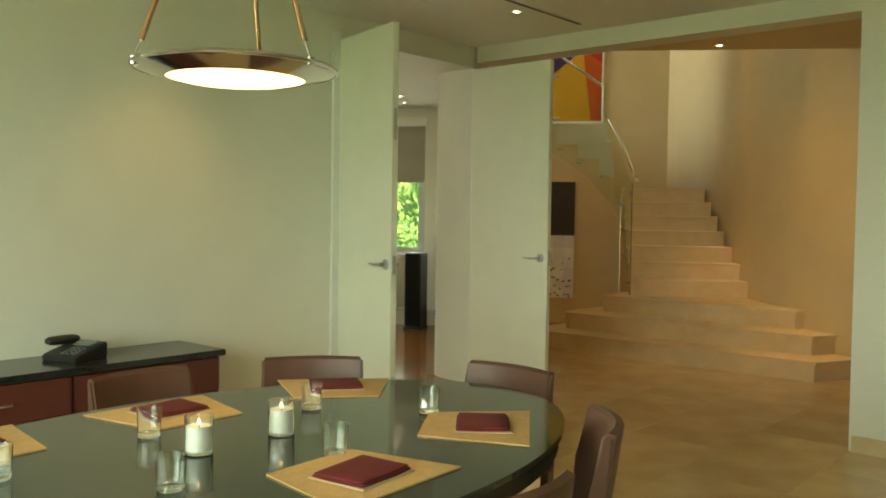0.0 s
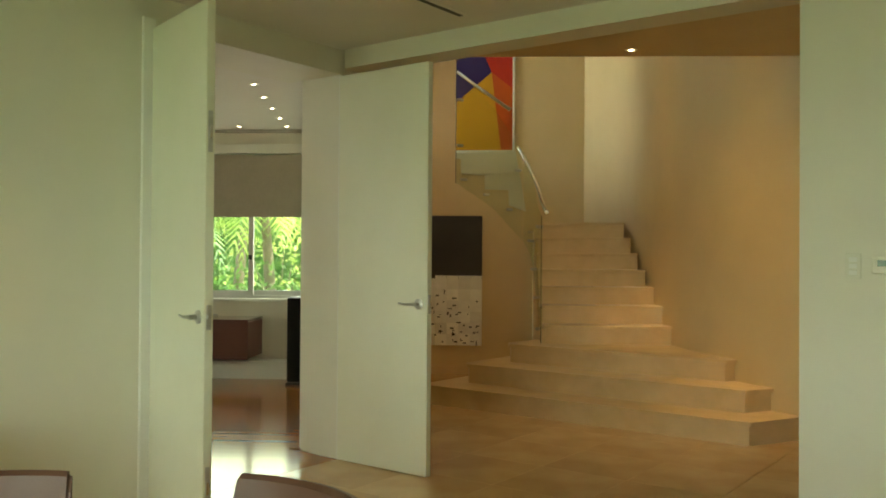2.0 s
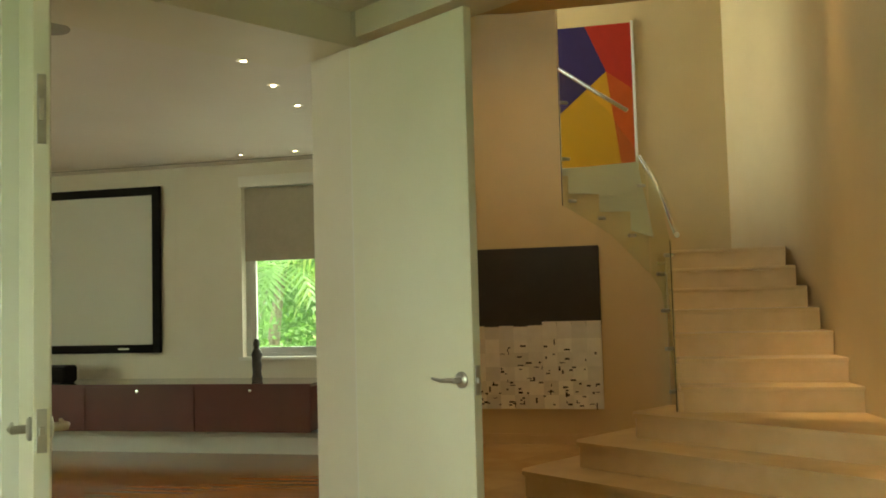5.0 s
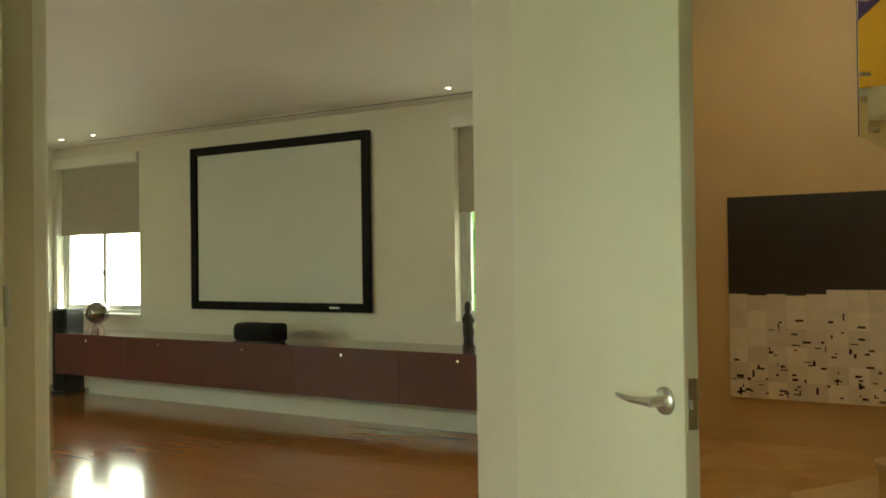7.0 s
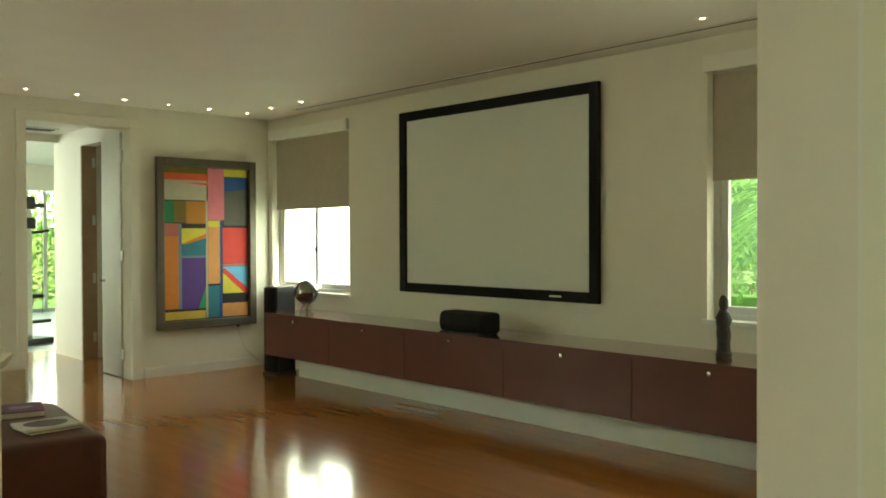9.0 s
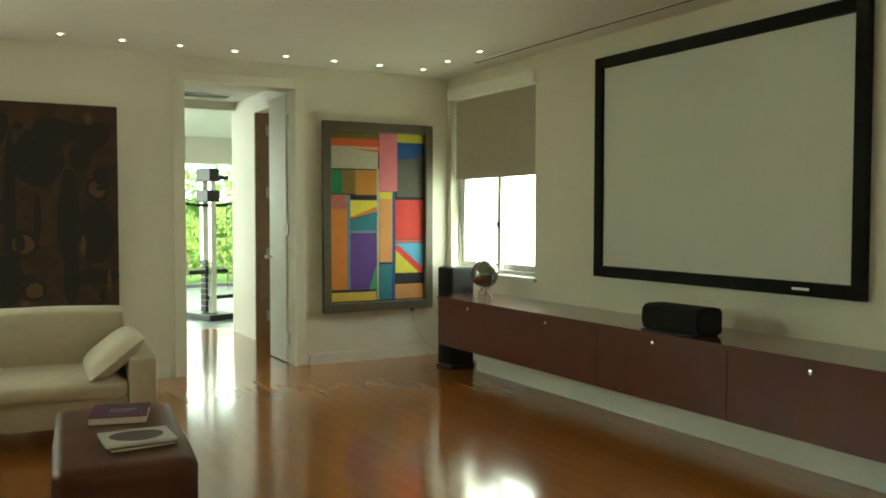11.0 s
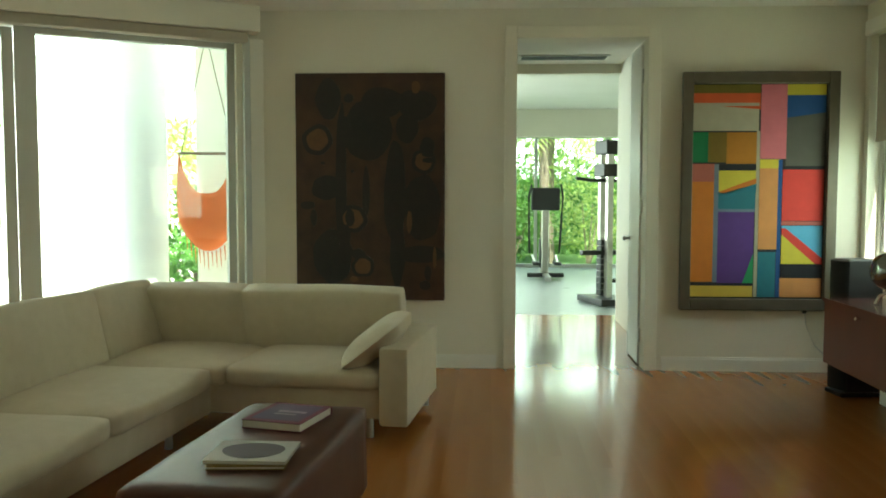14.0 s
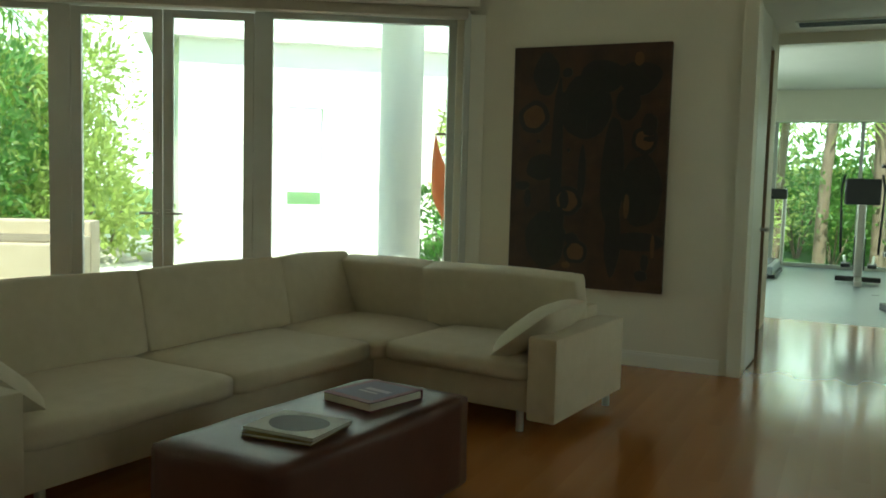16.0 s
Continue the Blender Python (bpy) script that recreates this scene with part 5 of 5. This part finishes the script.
tw = thing("cable_machine", pose(-4.25, -1.40, 0, 0, 0, 20), "tall steel cable weight machine standing in the gym", "gym machine")
part("base", boxed(-0.35, -0.22, 0, 0.35, 0.22, 0.08, bev=0.01), BLACK, tw)
for x in (-0.10, 0.10):
    part("column", boxed(x - 0.035, -0.04, 0.08, x + 0.035, 0.04, 2.02, bev=0.006), STEEL, tw)
part("head", boxed(-0.17, -0.08, 1.90, 0.17, 0.08, 2.08, bev=0.015), BLACK, tw)
part("arm", tube(BM(), [(0.0, -0.42, 1.60), (0.0, -0.2, 1.57), (0.0, 0.2, 1.57), (0.0, 0.42, 1.60)], 0.022, 8), BLACK, tw, "black pull-down bar", True)
part("pulley", boxed(-0.05, 0.04, 1.93, 0.05, 0.32, 1.99, bev=0.006), BLACK, tw)
part("carriage", boxed(-0.14, -0.10, 1.62, 0.14, 0.10, 1.78, bev=0.01), BLACK, tw)
for k in range(9):
    part("weight_plate", boxed(-0.062, -0.09, 0.10 + 0.08 * k, 0.062, -0.045, 0.172 + 0.08 * k, bev=0.004), BLACK, tw)
part("bench_arm", boxed(-0.05, -0.34, 0.62, 0.05, 0.30, 0.68, bev=0.012), BLACK, tw)
part("cable", tube(BM(), [(0.0, 0.30, 1.93), (0.0, 0.31, 0.4)], 0.004, 6), BLACK, tw)
part("low_arm", boxed(-0.05, -0.05, 0.26, 0.05, 0.42, 0.31, bev=0.01), BLACK, tw)

bk = thing("exercise_bike", pose(-7.4, -1.95, 0, 0, 0, 90), "black and grey elliptical trainer standing in the gym", "gym machine")
part("base", boxed(-0.30, -0.06, 0.02, 0.30, 0.06, 0.09, bev=0.01), BLACK, bk)
part("base", boxed(-0.05, -0.75, 0.02, 0.05, 0.75, 0.09, bev=0.01), STEEL, bk)
part("column", boxed(-0.06, 0.10, 0.08, 0.06, 0.22, 1.15, bev=0.02), STEEL, bk)
part("console", boxed(-0.24, 0.08, 1.12, 0.24, 0.20, 1.50, bev=0.03), BLACK, bk)
part("drum", lathe(BM(), [(0.0, -0.08), (0.25, -0.08), (0.27, -0.05), (0.27, 0.05), (0.25, 0.08), (0.0, 0.08)], 28, closed=False), BLACK, bk, "", True).matrix_basis = pose(0, 0.42, 0.40, 0, 90, 0)
for s in (-1, 1):
    part("handle", tube(BM(), [(s * 0.25, 0.3, 0.4), (s * 0.27, 0.15, 1.0), (s * 0.28, 0.02, 1.35), (s * 0.24, -0.08, 1.55)], 0.018, 8), BLACK, bk, "", True)
    part("pedal", boxed(s * 0.17 - 0.06, -0.45, 0.25, s * 0.17 + 0.06, -0.05, 0.30, bev=0.012), BLACK, bk)
    part("link", tube(BM(), [(s * 0.17, -0.4, 0.27), (s * 0.20, 0.4, 0.35)], 0.02, 8), STEEL, bk, "", True)
tm = thing("treadmill", pose(-7.9, -3.4, 0, 0, 0, 0), "grey treadmill standing by the gym windows", "gym machine")
part("deck", boxed(-0.8, -0.32, 0.05, 0.8, 0.32, 0.18, bev=0.02), GREYMAT, tm)
part("belt", boxed(-0.75, -0.24, 0.181, 0.6, 0.24, 0.186), BLACK, tm)
for s in (-1, 1):
    part("upright", tube(BM(), [(-0.6, s * 0.33, 0.1), (-0.72, s * 0.33, 1.2)], 0.03, 8), STEEL, tm, "", True)
    part("foot", boxed(-0.7, s * 0.3 - 0.05, 0, 0.7, s * 0.3 + 0.05, 0.05), BLACK, tm)
part("console", boxed(-0.82, -0.36, 1.15, -0.66, 0.36, 1.32, bev=0.02), BLACK, tm)

# ---- outside ----
structure("ground", boxed(-600, -600, -0.45, 600, 600, -0.25), GRASS, "green lawn reaching into the distance", "ground")
tp = BM()
gq = [GW @ Vector(v) for v in ((-3.0, -0.26, 0), (-3.0, -12, 0), (6.5, -12, 0), (6.5, -0.26, 0))]
prism(tp, [(v.x, v.y) for v in gq], -0.24, -0.02)
structure("pavement_terrace", tp, TERRACE, "pale stone terrace outside the glass wall", "pavement")
col = thing("terrace_column", pose(-1.80, -6.42, -0.02), "round white stucco terrace column", "column")
part("shaft", lathe(BM(), [(0.225, 0.06), (0.225, 3.4)], 40), STUCCO, col, smooth=True)
part("plinth", lathe(BM(), [(0.27, 0.0), (0.27, 0.06)], 40), STUCCO, col, smooth=True)
nb = thing("garden_pavilion", pose(0, 0, -0.02), "white stucco wing with a flat roof across the terrace", "house")
part("wall", wall_between(BM(), (-10.5, -7.4), (-5.6, -13.0), -0.3, 0, 3.75, [(4.88, 5.53, 0.8, 2.6)]), STUCCO, nb, "sunlit white stucco wall")
part("side_wall", wall_between(BM(), (-5.6, -13.01), (-9.0, -16.5), -0.3, 0, 3.75), STUCCO, nb)
part("roof", wall_between(BM(), (-10.6, -6.9), (-5.0, -13.3), -3.0, 3.75, 4.0), STUCCO, nb, "flat white roof slab")
part("window_pane", wall_between(BM(), (-7.30, -11.06), (-6.87, -11.55), -0.02, 0.8, 2.6), PANE, nb).visible_shadow = False
# glowing board added close behind window_1, gives the white view and some light
structure("backdrop_north_west", boxed(-4.0, 2.6, -0.25, 2.4, 2.62, 4.0), BACKDROP, "glowing white board standing in for the overexposed view outside the window", "backdrop")
hm = thing("hanging_chair", pose(-2.36, -5.94, 0.0, 0, 0, 100), "orange canvas hammock chair with tassels hanging from a bar", "hammock")
part("bar", tube(BM(), [(-0.31, 0, 1.83), (0.31, 0, 1.83)], 0.016, 8), BARK, hm, "wooden spreader bar", True)
bm = BM()
g = []
for i in range(17):
    q = i / 8 - 1
    top, low = 1.40 + 0.42 * abs(q) ** 3.0, 0.74 + 0.28 * abs(q) ** 2.2
    g.append([bm.verts.new((0.28 * q * (1 + 0.05 * math.sin(math.pi * j / 16)), -0.34 * math.sin(math.pi * j / 16 * 0.5 + 0.4) + 0.40 * (j / 16) ** 2, top - (top - low) * math.sin(math.pi * j / 32) + (0.16 * (j / 16 - 0.75) if j > 12 else 0))) for j in range(17)])
for i in range(16):
    for j in range(16):
        bm.faces.new((g[i][j], g[i + 1][j], g[i + 1][j + 1], g[i][j + 1]))
sw_ob = part("seat", bm, ORANGE, hm, "orange canvas sling", True)
sol = sw_ob.modifiers.new("thick", "SOLIDIFY")
sol.thickness = 0.012
for k in range(12):
    x = -0.25 + 0.045 * k
    part("tassel", tube(BM(), [(x, 0.05, 0.76 + 0.27 * abs(x / 0.28) ** 2.2), (x + 0.01, 0.05, 0.60 + 0.25 * abs(x / 0.28) ** 2.2 - 0.02 * (k % 3))], 0.008, 5, 0.003), ORANGE, hm)
for s in (-0.28, 0.28):
    part("cord", tube(BM(), [(s, 0, 1.83), (0, 0, 3.1)], 0.006, 6), BARK, hm)
br = thing("terrace_beam", pose(0, 0, 0), "white terrace roof beam on the column", "beam")
part("beam", wall_between(BM(), (-3.6, -6.0), (-0.6, -6.75), 0.3, 3.36, 3.7), STUCCO, br)
# slab added out of view above the beam to keep sun off the column
shade_slab = BM()
prism(shade_slab, [(-3.6, -7.4), (0.6, -8.2), (0.95, -6.75), (-0.15, -4.95), (-3.6, -5.2)], 3.70, 3.86)
part("shade_slab", shade_slab, STUCCO, br, "unseen flat white slab added to shade the terrace column")
pb = thing("planter_box", GW @ pose(4.75, -2.6, -0.02), "low white stone planter on the terrace", "planter")
part("shell", boxed(-0.9, -0.6, 0, 0.9, 0.6, 0.62, bev=0.02), TANSTONE, pb)
part("back_ledge", boxed(-0.9, -0.95, 0, 0.9, -0.61, 0.78, bev=0.02), TANSTONE, pb)
part("soil", boxed(-0.8, -0.5, 0.62, 0.8, 0.5, 0.635), BARK, pb)


def blades(bm, c, r, n, size, rg, flat=1.0):
    """n leaf blades in a rough ball of radius r."""
    for _ in range(n):
        d = Vector((rg.gauss(0, 1), rg.gauss(0, 1), rg.gauss(0, 1) * flat)).normalized()
        p = Vector(c) + d * r * (0.35 + 0.65 * rg.random() ** 0.6)
        ax = (d + Vector((rg.uniform(-0.8, 0.8), rg.uniform(-0.8, 0.8), rg.uniform(-0.5, 0.9)))).normalized()
        side = ax.orthogonal().normalized()
        side.rotate(Matrix.Rotation(rg.random() * 6.28, 3, ax))
        s = size * rg.uniform(0.6, 1.4)
        q = [p, p + ax * s * 0.5 + side * s * 0.22, p + ax * s, p + ax * s * 0.5 - side * s * 0.22]
        bm.faces.new([bm.verts.new(v) for v in q])


def shrub(x, y, r, h, material, seed, size=0.16, n=420):
    rg = random.Random(seed)
    s = thing("shrub", pose(x, y, -0.25), "dense green garden shrub on the lawn", "shrub", "garden shrubs")
    bm = BM()
    for _ in range(9):
        a, q = rg.random() * 6.28, rg.random() ** 0.5 * r * 0.75
        blades(bm, (q * math.cos(a), q * math.sin(a), h * rg.uniform(0.25, 0.85)), r * rg.uniform(0.35, 0.55), n // 9, size, rg)
    part("crown", bm, material, s)
    bm = BM()
    for _ in range(5):
        a = rg.random() * 6.28
        tube(bm, [(0.04 * math.cos(a), 0.04 * math.sin(a), 0), (r * 0.35 * math.cos(a), r * 0.35 * math.sin(a), h * 0.6)], 0.025, 6, 0.008)
    part("stem", bm, BARK, s)


def palm(x, y, h, seed, material, fronds=15, L=1.9):
    rg = random.Random(seed)
    p = thing("palm_tree", pose(x, y, -0.25), "slender green palm with arching feathery fronds", "tree", "palms")
    lean = Vector((rg.uniform(-0.3, 0.3), rg.uniform(-0.3, 0.3), 0))
    part("trunk", tube(BM(), [lean * (k / 5) ** 2 + Vector((0, 0, h * k / 5)) for k in range(6)], 0.13, 10, 0.08), BARK, p, "", True)
    top = lean + Vector((0, 0, h))
    bm = BM()
    for f in range(fronds):
        a, up = 6.283 * f / fronds + rg.uniform(-0.2, 0.2), rg.uniform(0.1, 1.0)
        out = Vector((math.cos(a), math.sin(a), 0))
        prev = None
        for k in range(15):
            t = k / 14
            c = top + out * L * t * (1 - 0.15 * t) + Vector((0, 0, L * (up * t - (0.75 + 0.4 * up) * t * t)))
            if prev is not None:
                d = (c - prev).normalized()
                s = d.cross(Vector((0, 0, 1))).normalized()
                w = L * 0.26 * math.sin(math.pi * min(1, t * 0.9 + 0.12))
                for g_ in (-1, 1):
                    tip = c + s * g_ * w + d * w * 0.5 - Vector((0, 0, w * 0.35))
                    bm.faces.new([bm.verts.new(v) for v in (prev, prev + d * 0.05, tip, prev - d * 0.01 + s * g_ * 0.02)])
            prev = c
    part("crown", bm, material, p)


def hedge(x0, y0, x1, y1, h, w, seed, label="clipped green hedge along the garden", size=0.10):
    rg = random.Random(seed)
    s = thing("hedge", pose(x0, y0, -0.25), label, "hedge", "hedges")
    d = Vector((x1 - x0, y1 - y0, 0))
    n = int(d.length / 0.35)
    bm = BM()
    for k in range(n + 1):
        for z in (0.3, 0.65, 0.95):
            blades(bm, tuple(d * k / n + Vector((rg.uniform(-0.1, 0.1), rg.uniform(-0.1, 0.1), h * z))), w * 0.5, 60, size, rg)
    part("leaves", bm, LEAF, s)
    core = BM()
    wall_between(core, (0, -w * 0.25), (d.x, d.y - w * 0.25), w * 0.5, 0, h * 0.85)
    part("core", core, LEAF, s)


hedge(3.4, 3.6, 9.5, 3.9, 1.25, 0.8, 11)
hedge(-1.0, 12.5, 12.0, 12.5, 5.0, 2.0, 13, "tall dense green planting behind the garden", 0.26)
palm(5.2, 5.8, 2.6, 21, LEAFY)
palm(6.9, 6.6, 3.0, 22, LEAF)
palm(4.0, 7.6, 3.4, 23, LEAFY)
palm(3.6, 5.2, 2.2, 24, LEAF)
for i, (x, y, r, h) in enumerate(((3.0, 6.6, 1.2, 1.8), (5.9, 8.0, 1.5, 2.4), (8.0, 7.6, 1.3, 2.0), (4.4, 9.4, 1.8, 3.0), (1.4, 8.5, 1.8, 3.2), (7.2, 10.5, 2.0, 3.6))):
    shrub(x, y, r, h, (LEAF, LEAFY)[i % 2], 40 + i)
# garden beyond the terrace doors and round the gym
for i, (x, y, r, h) in enumerate(((1.2, -12.2, 1.2, 1.7), (2.4, -13.4, 1.4, 2.4), (0.4, -14.6, 1.5, 2.9), (3.6, -12.4, 1.1, 1.6), (1.8, -16.2, 2.0, 4.2), (4.2, -15.0, 1.8, 3.6), (-0.6, -17.0, 2.0, 4.4), (5.4, -17.4, 2.4, 5.2), (3.0, -18.6, 2.6, 5.6))):
    shrub(x - 4.6, y - 0.4, r, h, (LEAFY, LEAF)[i % 2], 60 + i, 0.15, 1300)
for i, (x, y, r, h) in enumerate(((-4.7, -6.75, 0.55, 2.3), (-5.5, -7.15, 0.65, 3.0), (-4.3, -7.15, 0.5, 1.5), (-6.2, -6.9, 0.6, 3.3))):
    shrub(x, y, r, h, (LEAF, LEAFY)[i % 2], 150 + i, 0.11, 900)
palm(-3.2, -14.0, 3.0, 31, LEAFY, 17, 2.2)
palm(-1.9, -14.6, 3.8, 32, LEAF, 17, 2.4)
palm(-4.4, -16.4, 3.4, 33, LEAFY, 17, 2.2)
for i, (x, y, r, h) in enumerate(((-6.9, -7.6, 1.2, 2.9), (-12.8, -4.4, 1.4, 2.2), (-12.9, -2.4, 1.3, 2.0), (-13.1, -0.6, 1.5, 2.4), (-14.6, -3.2, 2.0, 4.0), (-15.0, -1.2, 2.0, 4.2), (-13.0, 1.4, 1.6, 2.6), (-15.4, 1.0, 2.2, 4.6), (-15.2, -5.6, 2.2, 4.4))):
    shrub(x, y, r, h, (LEAFY, LEAF)[i % 3 // 2], 80 + i, 0.12, 1400)
palm(-13.2, -1.5, 3.0, 34, LEAFY, 15, 1.8)
palm(-13.6, -3.6, 3.4, 35, LEAFY, 15, 2.0)
palm(-12.3, -2.65, 4.6, 36, LEAFY, 15, 2.0)
palm(-12.4, -1.62, 5.0, 37, LEAFY, 15, 2.0)
for i, (x, y, r, h) in enumerate(((-2.7, -12.4, 1.2, 2.2), (-3.7, -13.4, 1.5, 4.0), (-1.6, -13.2, 1.5, 3.6), (-4.8, -15.0, 1.9, 5.6), (-2.9, -15.2, 1.9, 5.8), (-1.2, -15.6, 1.9, 5.4), (-5.6, -16.8, 2.2, 6.4), (-3.6, -17.4, 2.4, 7.0))):
    shrub(x, y, r, h, (LEAFY, LEAFY, LEAF)[i % 3], 120 + i, 0.14, 2200)
hedge(-16.6, -9.5, -16.6, 6.0, 2.4, 1.6, 12, "tall dense green planting behind the gym", 0.24)
# added glowing cylinder: overexposed horizon and extra ambient light
glow_ring = BM()
lathe(glow_ring, [(75.0, -1.0), (75.0, 34.0)], 48, (0, -4, 0), closed=False)
structure("backdrop_glow_ring", glow_ring, RING_GLOW, "pale glowing ring added all round the horizon to brighten the outside", "backdrop")
rg = random.Random(3)
for i in range(7):
    bm = BM()
    bmesh.ops.create_icosphere(bm, subdivisions=3, radius=rg.uniform(0.25, 0.5))
    for v in bm.verts:
        v.co += noise.noise_vector(v.co * 3 + Vector((i, 0, 0))) * 0.14
        v.co.z *= 0.7
    tagged(part("boulder", bm, STONE, None, "", True, pose(-3.6 + 0.5 * i + rg.uniform(-0.2, 0.2), -11.6 - 0.2 * i + rg.uniform(-0.3, 0.3), -0.12)), "pale weathered boulder in the garden bed", "boulder", "garden boulders")

# ---- floor pieces ----
media_floor = tagged(new("floor_media"), "glossy reddish-brown hardwood plank floor", "floor", "", "structure")
rng = random.Random(7)
plank_mesh = {}


def inside_media(x, y):
    right = (x - G0.x) * GD.y - (y - G0.y) * GD.x
    v = DIN.inverted() @ Vector((x, y, 0))
    return right < 0.1 and v.x < -0.45 and y > -8.7 and (y < -3.5 or x < 7.45 - 0.14 * y)


rest = BM()
made = 0
W = 0.125
for r in range(70):
    y = -W * r
    x = -0.25 - rng.random() * 1.4
    while x < 8.3:
        length = rng.choice((1.2, 1.5, 1.8, 2.1))
        a, b = max(x, -0.2), min(x + length, 8.4)
        while b - a > 0.06 and not inside_media(b, y - W / 2):
            b -= 0.08
        while b - a > 0.06 and not inside_media(a, y - W / 2):
            a += 0.08
        x += length
        if b - a < 0.05 or not inside_media((a + b) / 2, y - W / 2):
            continue
        if y > -6.2 and made < 300:
            key = round(b - a, 4)
            if key not in plank_mesh:
                bm = boxed(-(b - a) / 2, -W / 2, -0.012, (b - a) / 2, W / 2, 0.0)
                me = bpy.data.meshes.new("plank")
                bmesh.ops.recalc_face_normals(bm, faces=bm.faces[:])
                bm.to_mesh(me), bm.free()
                me.materials.append(WOOD)
                plank_mesh[key] = me
            ob = new("plank", plank_mesh[key])
            ob.parent = media_floor
            ob.location = ((a + b) / 2, y - W / 2, 0)
            made += 1
        else:
            box(rest, a, y - W, -0.012, b, y, 0.0)
tagged(part("far_planks", rest, WOOD, media_floor), kind="stuff")

stone_floor = tagged(new("floor_hall"), "polished cream marble tile floor", "floor", "", "structure")
TS = 0.61
tile_me = bpy.data.meshes.new("tile")
bm = boxed(-TS / 2 + 0.0012, -TS / 2 + 0.0012, -0.014, TS / 2 - 0.0012, TS / 2 - 0.0012, 0.0)
bmesh.ops.recalc_face_normals(bm, faces=bm.faces[:])
bm.to_mesh(tile_me), bm.free()
tile_me.materials.append(MARBLE)
rest = BM()
for i in range(-4, 12):
    for j in range(-13, 9):
        v, u = (i + 0.5) * TS - 0.02, (j + 0.5) * TS + 0.1
        if v < 0.0 and u < 0.2:
            continue
        corner = DIN @ Vector((v, u, 0))
        if (u < 0 and v > 6.6) or corner.x < 7.85 - 0.14 * corner.y and v < 0:
            continue
        if -8.0 < u < 4.5 and v < 6.0:
            ob = new("tile", tile_me)
            ob.parent = stone_floor
            ob.matrix_basis = DIN @ pose(v, u, 0, 0, 0, 90 * rng.randrange(4))
doorstep = BM()
prism(doorstep, [dxy(-0.6, -1.52), dxy(-0.018, -1.52), dxy(-0.018, 0.02), dxy(-0.6, 0.02)], -0.012, 0.001)
part("threshold", doorstep, WOOD, media_floor, "wooden threshold in the double doorway")
tagged(part("west_hall_paving", boxed(7.3, -3.0, -0.014, 8.3, 2.0, -0.002), MARBLE, stone_floor), kind="stuff")
